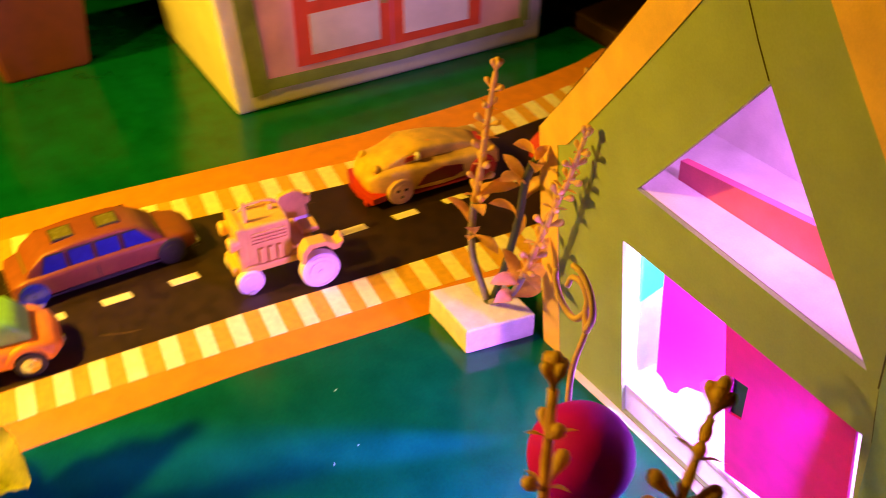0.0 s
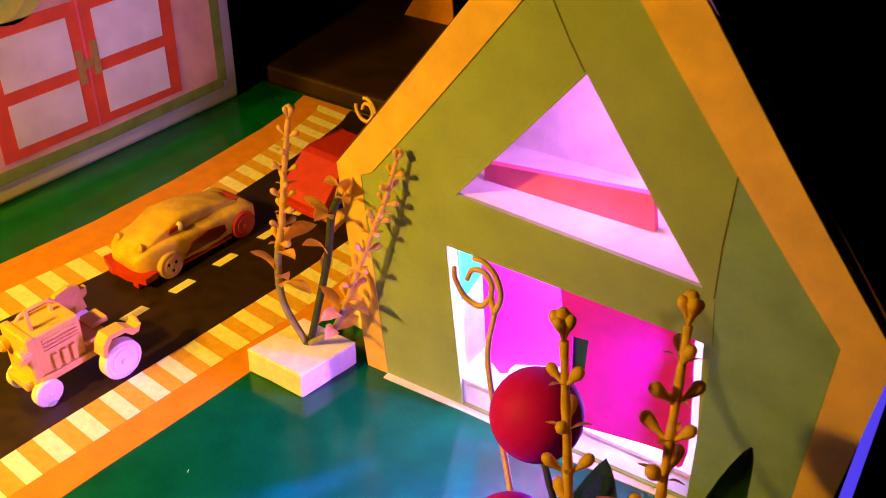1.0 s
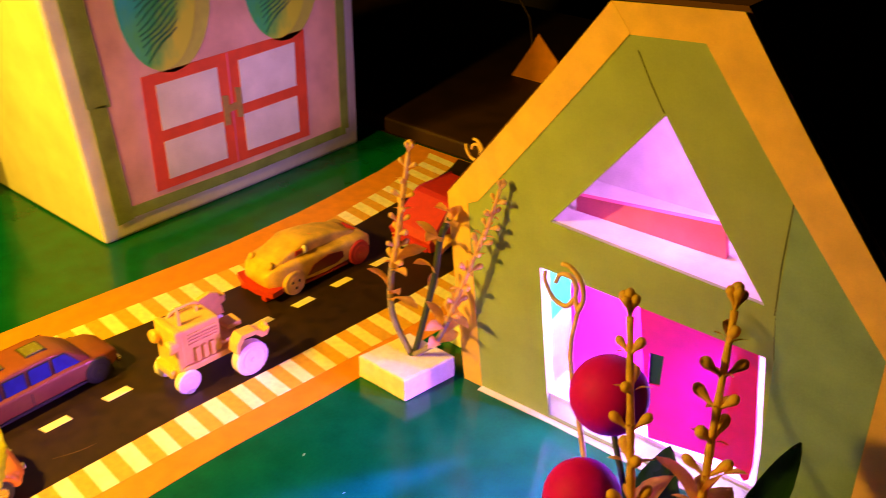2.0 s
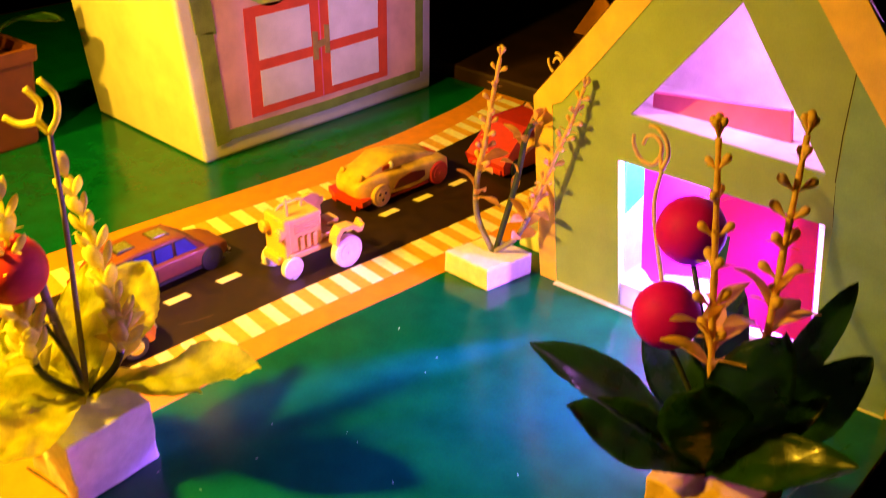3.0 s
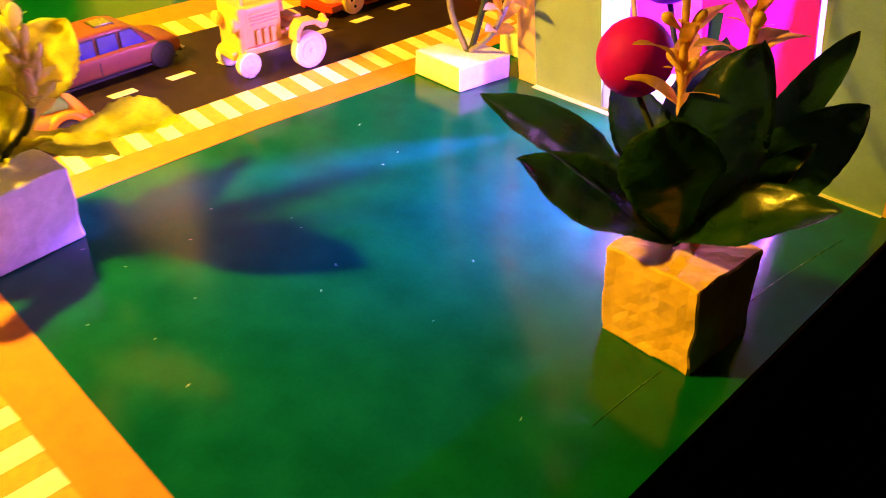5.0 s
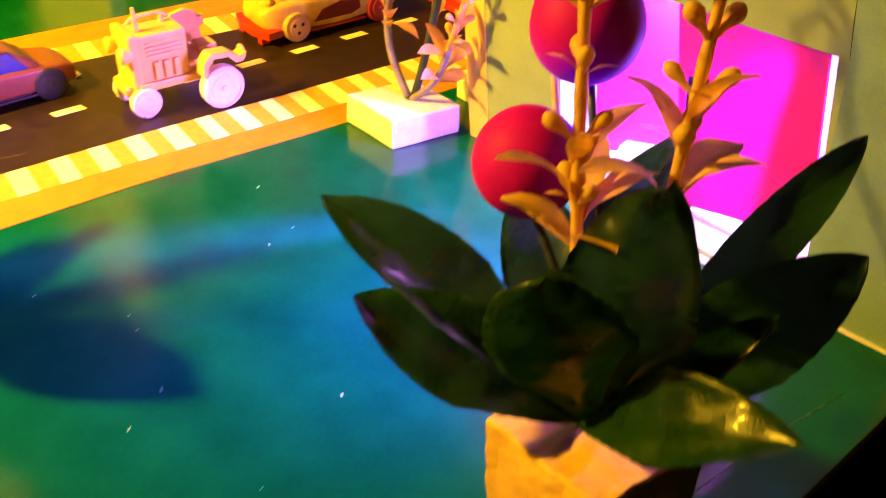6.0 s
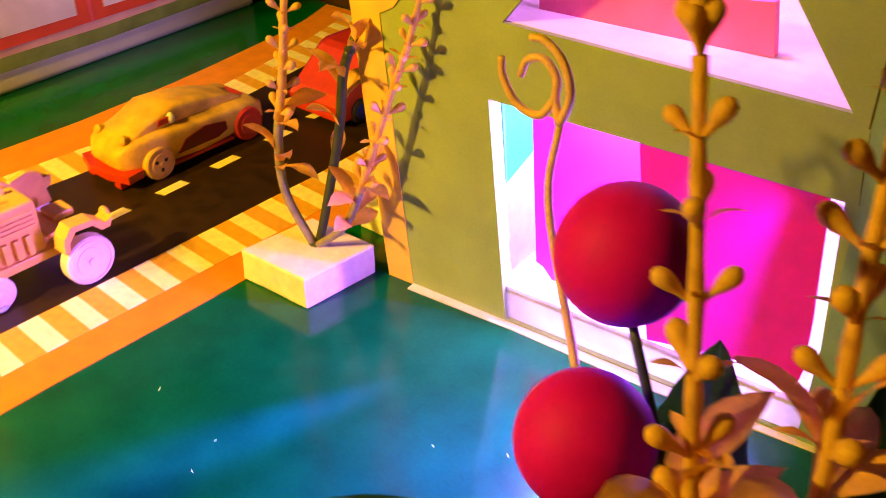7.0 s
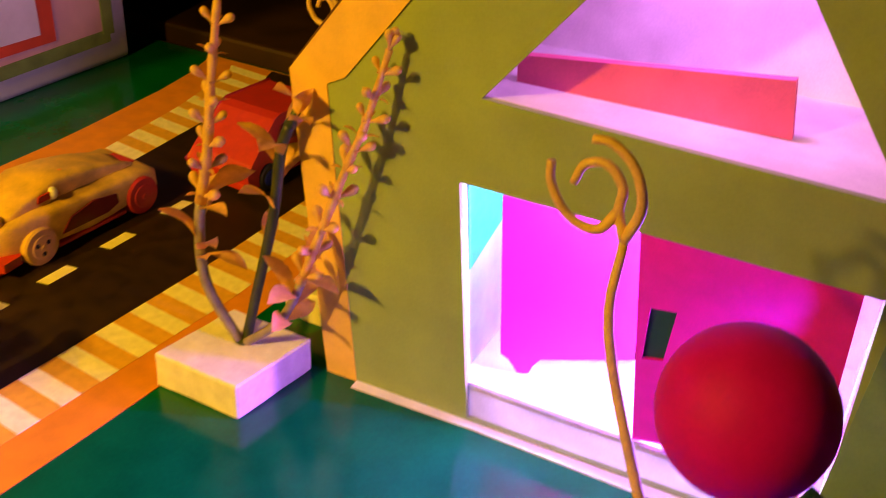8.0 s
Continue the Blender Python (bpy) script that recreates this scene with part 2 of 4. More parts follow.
def add_tube(bm, points, radii, seg=8, cap=True):
    """A round rod through points, with a radius at each."""
    pts = [Vector(p) for p in points]
    if isinstance(radii, (int, float)):
        radii = [radii] * len(pts)
    rings, side = [], None
    for i, p in enumerate(pts):
        d = (pts[min(i + 1, len(pts) - 1)] - pts[max(i - 1, 0)]).normalized()
        if side is None:
            side = d.orthogonal().normalized()
        side = (side - d * side.dot(d)).normalized()
        up = d.cross(side)
        rings.append([bm.verts.new(p + radii[i] * (math.cos(a) * side + math.sin(a) * up)) for a in [2 * math.pi * k / seg for k in range(seg)]])
    for r, s in zip(rings, rings[1:]):
        for k in range(seg):
            bm.faces.new((r[k], r[(k + 1) % seg], s[(k + 1) % seg], s[k]))
    if cap:
        bm.faces.new(list(reversed(rings[0])))
        bm.faces.new(rings[-1])
    return bm


def smooth_path(points, n=24):
    """A Catmull-Rom curve through points."""
    p = [Vector(q) for q in points]
    p = [2 * p[0] - p[1], *p, 2 * p[-1] - p[-2]]
    out, spans = [], len(p) - 3
    for i in range(n + 1):
        s = min(i / n * spans, spans - 1e-6)
        k = int(s)
        t = s - k
        a, b, c, d = p[k : k + 4]
        out.append(0.5 * ((2 * b) + (c - a) * t + (2 * a - 5 * b + 4 * c - d) * t * t + (3 * b - a - 3 * c + d) * t**3))
    return out


def tube(points, radii, seg=8):
    return add_tube(bmesh.new(), points, radii, seg)


def ball(centre, r, u=24, v=16, squash=1.0):
    bm = bmesh.new()
    bmesh.ops.create_uvsphere(bm, u_segments=u, v_segments=v, radius=r)
    for w in bm.verts:
        w.co = Vector((w.co.x, w.co.y, w.co.z * squash)) + Vector(centre)
    return bm


def ring_xz(y, cx, cz, hw, hh, power=4.0, n=20):
    """A rounded rectangle across the y axis."""
    out = []
    for k in range(n):
        a = 2 * math.pi * (k + 0.5) / n
        c, s = math.cos(a), math.sin(a)
        out.append((cx + hw * math.copysign(abs(c) ** (2 / power), c), y, cz + hh * math.copysign(abs(s) ** (2 / power), s)))
    return out


def loft(rings):
    bm = bmesh.new()
    vs = [[bm.verts.new(p) for p in r] for r in rings]
    n = len(vs[0])
    for r, s in zip(vs, vs[1:]):
        for k in range(n):
            bm.faces.new((r[k], r[(k + 1) % n], s[(k + 1) % n], s[k]))
    bm.faces.new(list(reversed(vs[0])))
    bm.faces.new(vs[-1])
    return bm


def disc_x(x0, x1, y, z, r, seg=28, bevel=0.06):
    """A wheel body whose axle lies along x."""
    s = math.copysign(1, x1 - x0)
    return tube([(x0, y, z), (x0 + s * bevel, y, z), (x1 - s * bevel, y, z), (x1, y, z)], [r - bevel, r, r, r - bevel], seg)


def leaf_mesh(base, tip, width, arch=0.25, up=(0, 0, 1), fold=0.18, wave=0.06, rows=14, cols=6, thick=0.035, belly=0.55, seed=1, veins=0.0, crumple=0.0, teeth=0.0):
    """A broad leaf from base to tip, arched along its length and folded at the rib, with raised side veins, crumples and a toothed edge."""
    rnd = random.Random(seed)
    b, t = Vector(base), Vector(tip)
    axis = t - b
    length = axis.length
    a = axis.normalized()
    side = a.cross(Vector(up)).normalized()
    nor = side.cross(a).normalized()
    bm = bmesh.new()
    phase, grid = rnd.uniform(0, 6), []
    for i in range(rows + 1):
        s = i / rows
        w = width * 0.5 * max(0.02, (s / belly) ** 0.75 if s < belly else (max(0.0, 1 - ((s - belly) / (1 - belly)) ** 1.9)) ** 0.75)
        w *= 1 + teeth * (1 if i % 2 else -1)
        mid = b + axis * s + nor * (arch * length * math.sin(math.pi * s) * 0.9)
        row = []
        for j in range(cols + 1):
            q = 2 * j / cols - 1
            lift = fold * w * abs(q) ** 1.3 + wave * width * math.sin(9 * s + phase + 2 * q) * q * q
            lift += veins * width * abs(math.sin(math.pi * (7 * s - 1.6 * abs(q)) + phase)) * min(1.0, 3 * abs(q))
            p = mid + side * (w * q) + nor * lift
            if crumple:
                p += nor * (noise.noise(p * 1.3 + Vector((seed, 0, 0))) + 0.5 * noise.noise(p * 3.1 + Vector((0, seed, 0)))) * crumple * width * min(1.0, 3 * s)
            row.append(bm.verts.new(p))
        grid.append(row)
    for r, s in zip(grid, grid[1:]):
        for j in range(cols):
            bm.faces.new((r[j], r[j + 1], s[j + 1], s[j]))
    bmesh.ops.solidify(bm, geom=bm.faces[:], thickness=thick)
    return bm


def piece(name, me, parent, m):
    """One of many alike pieces, on shared mesh data."""
    ob = new(name, me)
    ob.parent = parent
    ob.matrix_basis = m
    return ob


def bare_mesh(name, bm, material, smooth=False):
    me = bpy.data.meshes.new(name)
    bmesh.ops.recalc_face_normals(bm, faces=bm.faces)
    for v in bm.verts:
        v.co *= CM
    for f in bm.faces:
        f.smooth = smooth
    bm.to_mesh(me)
    bm.free()
    me.materials.append(material)
    return me


def lerp_rows(rows, s):
    """The value at s on a polyline of (s, value)."""
    return float(np.interp(s, [r[0] for r in rows], [r[1] for r in rows]))


# ---- the room and the table ----
floor = part("floor", box(-125, 85, -115, 95, -80, -75), M["wall"])
tagged(floor, "dark unlit floor of the room", "floor", kind="structure")
ceiling = part("ceiling", box(-125, 85, -115, 95, 90, 95), M["wall"])
tagged(ceiling, "dark unlit ceiling of the room", "ceiling", kind="structure")
for wall_name, b in (("wall_north", (-125, 85, 90, 95)), ("wall_south", (-125, 85, -115, -110)), ("wall_west", (-125, -120, -110, 90)), ("wall_east", (80, 85, -110, 90))):
    tagged(part(wall_name, box(*b, -75, 90), M["wall"]), "dark unlit wall of the room", "wall", kind="structure")

table = thing("table", (-20, -15, -75), "dark brown wooden table under the green sheet", "table")
part("tabletop", box(-75, 18.9, -60, 22.0, -3.2, -0.12, 0.15), M["wood_dark"], table)
for lx, ly in ((-71, -56), (15, -56), (-71, 18), (15, 18)):
    part("leg", box(lx - 2.5, lx + 2.5, ly - 2.5, ly + 2.5, -75, -3.2, 0.2), M["wood_dark"], table)

sheet = part("green_sheet", prism([(-74, -59), (18.8, -59), (18.8, 21.5), (-74, 21.5)], [], lambda u, v, d: (u, v, -0.12 + d), 0.12), M["green"])
sheet["base"] = [0.0, 0.0, 0.0]
tagged(sheet, "smooth glossy green sheet laid over the table as lawn", "ground", kind="structure")

# ---- the road ----
FAR_OUT = [(-50, -22.3), (-19, -22.0), (-12, -21.5), (-6.8, -21.0), (0.8, -20.3), (8, -20.3), (16.5, -21.0), (19, -21.5), (21.4, -22.3)]
FAR_BAND = [(-50, -20.2), (-18, -19.9), (-7.5, -18.7), (1.5, -17.5), (7.6, -17.9), (14, -18.6), (19.5, -19.7), (21.4, -20.8)]
FAR_IN = [(-50, -17.8), (-19, -17.4), (-10, -16.9), (-0.3, -15.6), (8, -16.0), (14, -16.4), (19.3, -17.1), (21.4, -17.9)]
NEAR_IN = [(-30, -9.2), (-17, -8.9), (-10.6, -8.6), (-3.2, -8.0), (4, -7.5), (12, -7.4), (21.4, -8.4)]
NEAR_BAND = [(-28, -7.3), (-17, -7.0), (-10.8, -6.6), (-4.3, -6.0), (1.8, -5.4), (10, -5.3), (21.4, -6.2)]
NEAR_OUT = [(-25.5, -5.5), (-20, -5.4), (-11.4, -5.1), (-6.4, -4.6), (-3, -4.3), (4, -3.9), (12, -3.7), (21.4, -4.4)]


def edge(rows, y0, y1, n=26):
    return [(lerp_rows(rows, y), y) for y in np.linspace(y0, y1, n)]


road = thing("road", (-12, -5, 0), "card road with orange margins, striped kerbs and white dashes", "road", kind="structure")
margin = edge(FAR_OUT, -50, 21.3) + edge(NEAR_OUT, 21.3, -25.4) + [(-1.5, -25.75), (5, -26.05), (12, -26.35), (18.7, -26.6), (18.7, -46), (-5, -46), (-5, -50)]
part("margin", prism(margin, [], lambda u, v, d: (u, v, d), 0.04), M["orange"], road, "orange card margin of the road")
tar = edge(FAR_IN, -50, 21.2) + edge(NEAR_IN, 21.2, -29.6) + [(-2.8, -29.9), (18.6, -30.2), (18.6, -40), (-9, -40), (-9, -50)]
part("asphalt", prism(tar, [], lambda u, v, d: (u, v, 0.04 + d), 0.012), M["asphalt"], road, "matt black road surface")


def stripes(inner, outer, y0, y1, step, slant, seed):
    rnd = random.Random(seed)
    y, k = y0, 0
    while y < y1 - step:
        h = step * rnd.uniform(0.92, 1.08)
        a, b = lerp_rows(inner, y), lerp_rows(outer, y)
        a2, b2 = lerp_rows(inner, y + h), lerp_rows(outer, y + h)
        quad = [(a, y - slant), (b, y + slant), (b2, y + h + slant - 0.01), (a2, y + h - slant - 0.01)]
        part("stripe", prism(quad, [], lambda u, v, d: (u, v, 0.04 + d), 0.014 + 0.004 * (k % 2)), M["white_stripe" if k % 2 else "tan_stripe"], road)
        y, k = y + h, k + 1


stripes(FAR_IN, FAR_BAND, -30, 21.1, 0.78, 0.12, 3)
stripes(NEAR_IN, NEAR_BAND, -26.6, 21.1, 0.74, -0.1, 4)
ARM_IN = [(-8.2, -29.6), (-2.8, -29.95), (6.3, -30.1), (18.6, -30.2)]
ARM_BAND = [(-8.2, -27.3), (-6.7, -27.4), (0.9, -27.8), (8.4, -28.0), (18.6, -28.1)]
x, k = -8.2, 0
while x < 17.8:
    a, b = lerp_rows(ARM_IN, x), lerp_rows(ARM_BAND, x)
    quad = [(x, a), (x + 0.79, a), (x + 0.79, b), (x, b)]
    part("stripe", prism(quad, [], lambda u, v, d: (u, v, 0.04 + d), 0.018), M["white_stripe" if k % 2 else "tan_stripe"], road)
    x, k = x + 0.8, k + 1
for y in (-21.5, -18.55, -15.6, -12.5, -9.6, -6.75, -3.9, -1.0, 1.95, 5.2, 8.2, 11.2, 14.2):
    cx = lerp_rows([(-21, -12.7), (-15, -12.5), (-0.4, -11.65), (6, -11.5), (15, -11.9)], y + 0.7)
    quad = [(cx - 0.24, y), (cx + 0.26, y + 0.1), (cx + 0.3, y + 1.42), (cx - 0.2, y + 1.34)]
    part("dash", prism(quad, [], lambda u, v, d: (u, v, 0.052 + d), 0.012), M["dash"], road)

# ---- the gabled card house ----
def front(u, v, d):
    """A place on the warped, leaning front: across, up and behind."""
    return (u, 0.36 + 0.04 * u - v * (0.045 + 0.0105 * u) + d, v)


CELL = 1.2
house = thing("card_house", (9, 0.3, 0), "pale green gabled card house with yellow trim and lit doorway", "house")
DOORWAY = [(4.65, 0.12), (14.8, 0.12), (14.2, 8.86), (4.08, 8.42)]
GABLE_HOLE = [(4.58, 10.9), (13.9, 11.15), (9.58, 17.12)]
OUTLINE = [(-0.25, 0), (19.05, 0), (19.4, 11.4), (12.1, 21.15), (7.2, 20.5), (-1.2, 10.26)]
part("front_wall", prism(OUTLINE, [DOORWAY, GABLE_HOLE], front, 0.18, CELL), M["facade"], house, "pale green card front with doorway and triangular window")
TRIM = (
    [(-0.28, 0.02), (0.8, 0.02), (0.0, 10.12), (-1.24, 10.26)],
    [(-1.24, 10.22), (0.0, 10.1), (0.6, 10.42), (8.0, 19.6), (7.18, 20.55)],
    [(7.16, 20.52), (7.98, 19.55), (10.95, 19.95), (12.12, 21.2)],
    [(12.1, 21.18), (10.9, 19.93), (18.05, 10.95), (19.44, 11.4)],
    [(19.43, 11.45), (18.04, 11.0), (18.0, 0.02), (19.08, 0.02)],
)
for i, loop in enumerate(TRIM):
    part("trim_strip", prism(loop, [], lambda u, v, d: front(u, v, -0.036 - 0.012 * (i % 2) + d), 0.03 + 0.01 * (i % 2), CELL), M["border"], house, "yellow card trim strip")
part("base_strip", prism([(0.8, 0.02), (5, 0.25), (10, 0.3), (18.0, 0.95), (18.0, 1.08), (10, 0.76), (5, 0.56), (0.8, 0.39)], [], lambda u, v, d: (u, v, 0.0 + d), 0.05), M["white_card"], house, "white card flap at the foot of the front")
part("sill_panel", prism([(4.5, 0.04), (15.0, 0.04), (14.9, 1.58), (4.4, 1.47)], [], lambda u, v, d: front(u, v, 0.185 + d), 0.03, CELL), M["thin_paper"], house, "thin white paper below the doorway")
# creases in the card
for loop in (
    [(9.5, 17.15), (9.54, 17.17), (9.0, 18.0), (8.36, 19.1), (8.32, 19.08), (8.96, 17.98)],
    [(14.28, 10.9), (14.32, 10.9), (14.3, 13.0), (14.42, 15.9), (14.38, 15.9), (14.26, 13.0)],
    [(14.5, 8.9), (14.53, 8.9), (14.42, 9.9), (14.36, 10.85), (14.33, 10.85), (14.39, 9.9)],
):
    part("crease", prism(loop, [], lambda u, v, d: front(u, v, -0.014 + d), 0.012, CELL), M["crack"], house, "dark crease in the card")
part("side_panel", prism([(14.55, 0.02), (17.98, 0.02), (18.02, 10.95), (14.42, 15.5), (14.34, 10.9), (14.52, 8.9)], [], lambda u, v, d: front(u, v, -0.022 + d), 0.02, CELL), M["dim_side_card"], house, "blue-green card panel, darkened for the fainter lamplight there")
# body behind the front
part("side_wall", prism([(0.56, 0), (14, 0), (14, 10.0), (0.15, 10.0)], [[(3.5, 3.4), (8.5, 3.4), (8.5, 7.4), (3.5, 7.4)]], lambda u, v, d: (-0.22 - 0.09 * v + d, u, v), 0.18), M["facade"], house)
part("side_wall", prism([(1.35, 0), (14, 0), (14, 11.2), (-1.3, 11.2)], [], lambda u, v, d: (18.8 + 0.03 * v + d, u, v), 0.18), M["facade"], house)
part("back_wall", prism([(-0.1, 0), (18.7, 0), (19.0, 11.2), (11.9, 20.9), (7.3, 20.3), (-1.0, 10.1)], [], lambda u, v, d: (u, 13.9 + d, v), 0.18), M["facade"], house)
part("roof_slope", prism([(-1.15, 10.24), (7.3, 20.5), (7.3, 20.7), (-1.32, 10.3)], [], lambda u, v, d: front(u, v, 0.2 + d), 14.5), M["roof"], house, "dark brown roof card")
part("roof_slope", prism([(19.5, 11.35), (12.1, 21.1), (12.1, 21.3), (19.7, 11.45)], [], lambda u, v, d: front(u, v, 0.2 + d), 14.5), M["roof"], house, "dark brown roof card")
part("roof_ridge", prism([(7.25, 20.52), (12.1, 21.15), (12.1, 21.33), (7.25, 20.7)], [], lambda u, v, d: front(u, v, 0.2 + d), 14.5), M["roof"], house, "dark brown roof card")
# ground-floor room
part("room_floor", prism([(0.1, 0.7), (4.2, 0.64), (14.9, 0.9), (18.5, 1.2), (18.5, 8.0), (0.1, 8.0)], [], lambda u, v, d: (u, v, 1.2 + d), 0.22), M["white_card"], house, "white card floor of the lit room")
part("room_wall", prism([(0.75, 1.43), (7.9, 1.43), (7.9, 9.2), (0.15, 9.2)], [], lambda u, v, d: (4.25 - 0.07 * (v - 1.4) - 0.15 + d, u, v), 0.14), M["cyan_lit_card"], house, "white side wall, tinted by the lit room's cyan light")
part("wall_panel", prism([(1.15, 5.0), (3.4, 5.6), (3.4, 8.6), (0.9, 8.6)], [], lambda u, v, d: (4.26 - 0.07 * (v - 1.4) + d, u, v), 0.03), M["cyan_card"], house, "cyan card panel on the room wall")
part("room_wall", box(15.0, 15.18, 1.0, 7.9, 1.43, 9.2), M["white_card"], house, "white side wall of the lit room")
part("room_back", box(4.2, 15.0, 7.7, 7.88, 1.43, 9.2), M["white_card"], house, "white back wall of the lit room")
part("upper_floor", prism([(-0.6, 0.11), (4.6, -0.27), (14.0, -0.96), (18.8, -1.31), (18.8, 8.0), (-0.6, 8.0)], [], lambda u, v, d: (u, v, 10.66 + 0.02 * u + d), 0.16), M["white_card"], house, "white card upper floor")
part("room_ceiling", prism([(4.0, 0.25), (15.0, -0.35), (15.0, 7.7), (4.0, 7.7)], [], lambda u, v, d: (u, v, 9.2 + d), 0.15), M["white_card"], house, "white card ceiling of the lit room")


def cabinet(name, x0, y0, x1, y1, z0, z1, feet, material, label):
    """A card leaf that stands between two points of the floor, with shaped feet."""
    def place(u, v, d):
        c, s = (x1 - x0), (y1 - y0)
        n = math.hypot(c, s)
        return (x0 + c * u - s / n * d, y0 + s * u + c / n * d, v)

    loop = [(0.11, z0 + 0.75)]
    for f in feet:
        loop += [(f - 0.09, z0 + 0.55), (f - 0.03, z0 + 0.04), (f, z0), (f + 0.035, z0 + 0.03), (f + 0.05, z0 + 0.3), (f + 0.09, z0 + 0.55)]
    loop += [(1, z0 + 0.65), (1, z1), (0, z1)]
    return part(name, prism(loop, [], place, 0.12), M[material], house, label)


left_leaf = cabinet("door_leaf", 4.62, 1.22, 9.4, 3.9, 1.43, 9.1, (0.245,), "magenta_card", "magenta card door leaf standing ajar")
right_leaf = part("door_leaf", prism([(9.6, 1.45), (12.6, 2.1), (13.3, 2.2), (13.62, 2.15), (13.8, 1.7), (13.95, 1.55), (14.1, 1.75), (14.2, 2.6), (14.12, 4.6), (13.8, 8.75), (8.8, 8.75)], [[(9.43, 4.55), (9.97, 4.72), (10.06, 6.44), (9.4, 6.31)]], lambda u, v, d: front(u, v, 0.3 + d), 0.12, CELL), M["pink_card"], house, "hot pink card door leaf with a slot")
part("slot_card", prism([(9.2, 4.3), (10.2, 4.4), (10.3, 6.6), (9.2, 6.5)], [], lambda u, v, d: front(u, v, 0.45 + d), 0.06), M["slot"], right_leaf, "dark green card behind the slot")
# attic
part("attic_back", prism([(2.0, 10.6), (17.5, 10.9), (9.6, 19.6)], [], lambda u, v, d: (u, 4.2 + d, v), 0.15), M["white_card"], house, "white card at the back of the attic")
part("attic_slope", prism([(1.4, 10.7), (9.4, 19.4), (9.4, 19.6), (1.2, 10.8)], [], lambda u, v, d: front(u, v, 0.24 + d), 5.6), M["white_card"], house, "white inner slope of the attic")
part("attic_slope", prism([(17.4, 11.0), (9.5, 19.4), (9.5, 19.6), (17.6, 11.1)], [], lambda u, v, d: front(u, v, 0.24 + d), 5.6), M["white_card"], house, "white inner slope of the attic")
part("attic_ledge", prism([(4.85, 10.78), (11.45, 11.08), (11.2, 12.4), (4.8, 11.6)], [], lambda u, v, d: (u, 1.05 + d, v), 0.3), M["rose_card"], house, "rose card strip inside the attic window")

led = part("led_tape", tube([front(4.6, 8.75, 0.24), front(9.0, 8.9, 0.24), front(13.8, 9.05, 0.24)], 0.07, 8), M["led_white"])
jamb_led = part("led_tape", tube([front(14.6, 1.75, 0.3), front(14.42, 4.5, 0.3), front(14.22, 8.55, 0.3)], 0.03, 8), M["led_white"])
tagged(jamb_led, "thin glowing violet-white strip along the door jamb", "led strip")
tagged(led, "glowing violet-white tape of small lamps above the doorway", "led strip")
tube_led = part("led_tube", tube([(19.6, 3.0, -0.1), (19.6, 7.0, -0.1), (19.6, 14.0, -0.1)], 0.22, 10), M["led"])
tagged(tube_led, "thin glowing blue lamp tube along the table edge", "led tube")

# ---- the box house with the red doors ----
box_house = thing("box_house", (-33, 7, 0), "white box house with pink front, green edging and red doors", "house")


def flared(v):
    # the box widens a little towards its top
    k = v.co.z / 24.0
    if v.co.y < 6:
        v.co.y -= 1.7 * k
    return v


shell = box(-40.5, -25.92, -4.0, 18.5, 0.0, 24.0, 0.35, 3)
for v in shell.verts:
    flared(v)
part("shell", shell, M["box_white"], box_house, "white card box with soft worn edges", smooth=True)


def on_box(u, v, d):
    """A place on the box's front: along, up and out."""
    k = v / 24.0
    return (-25.9 + d, u - (1.7 * k if u < -1.0 else 0.0), v)


part("front_panel", prism([(-2.4, 1.75), (2.5, 1.7), (7.5, 1.7), (12, 1.7), (16.8, 1.8), (16.9, 12), (16.9, 23), (7, 23), (-2.4, 23), (-2.4, 12)], [], lambda u, v, d: on_box(u, v, 0.01 + d), 0.06), M["box_pink"], box_house, "creased pink paper front")
for loop in (
    [(-2.95, 1.1), (-1.75, 1.2), (-1.7, 9.0), (-2.85, 9.0)],
    [(-2.95, 9.02), (-1.45, 8.8), (-1.5, 23), (-3.0, 23)],
    [(-2.9, 1.3), (7, 1.15), (17.0, 1.3), (17.0, 2.0), (7, 1.85), (-2.85, 2.05)],
    [(16.5, 1.8), (17.3, 1.7), (17.4, 23), (16.6, 23)],
):
    strip_up = 0.08 + 0.012 * (loop[0][0] + 4) % 0.05
    part("edging", prism(loop, [], lambda u, v, d: on_box(u, v, strip_up + d), 0.05), M["box_green"], box_house, "olive green paper edging")
doors = part("double_door", prism([(0.1, 2.35), (13.3, 2.3), (13.4, 10.25), (0.2, 10.0)], [], lambda u, v, d: on_box(u, v, 0.075 + d), 0.05), M["red_paper"], box_house, "red paper double door with pale panes")
for loop in (
    [(1.1, 2.95), (5.8, 2.9), (5.8, 5.55), (1.1, 5.55)], [(1.1, 6.3), (5.8, 6.3), (5.75, 9.35), (1.1, 9.3)],
    [(7.5, 2.9), (12.35, 2.85), (12.35, 5.65), (7.5, 5.6)], [(7.5, 6.35), (12.35, 6.4), (12.45, 9.55), (7.5, 9.4)],
):
    part("pane", prism(loop, [], lambda u, v, d: on_box(u, v, 0.13 + d), 0.03), M["pane"], doors, "pale lilac paper pane")
part("door_gap", prism([(6.6, 2.35), (6.7, 2.35), (6.7, 10.1), (6.6, 10.1)], [], lambda u, v, d: on_box(u, v, 0.126 + d), 0.02), M["rose_card"], doors, "pale seam between the two door leaves")
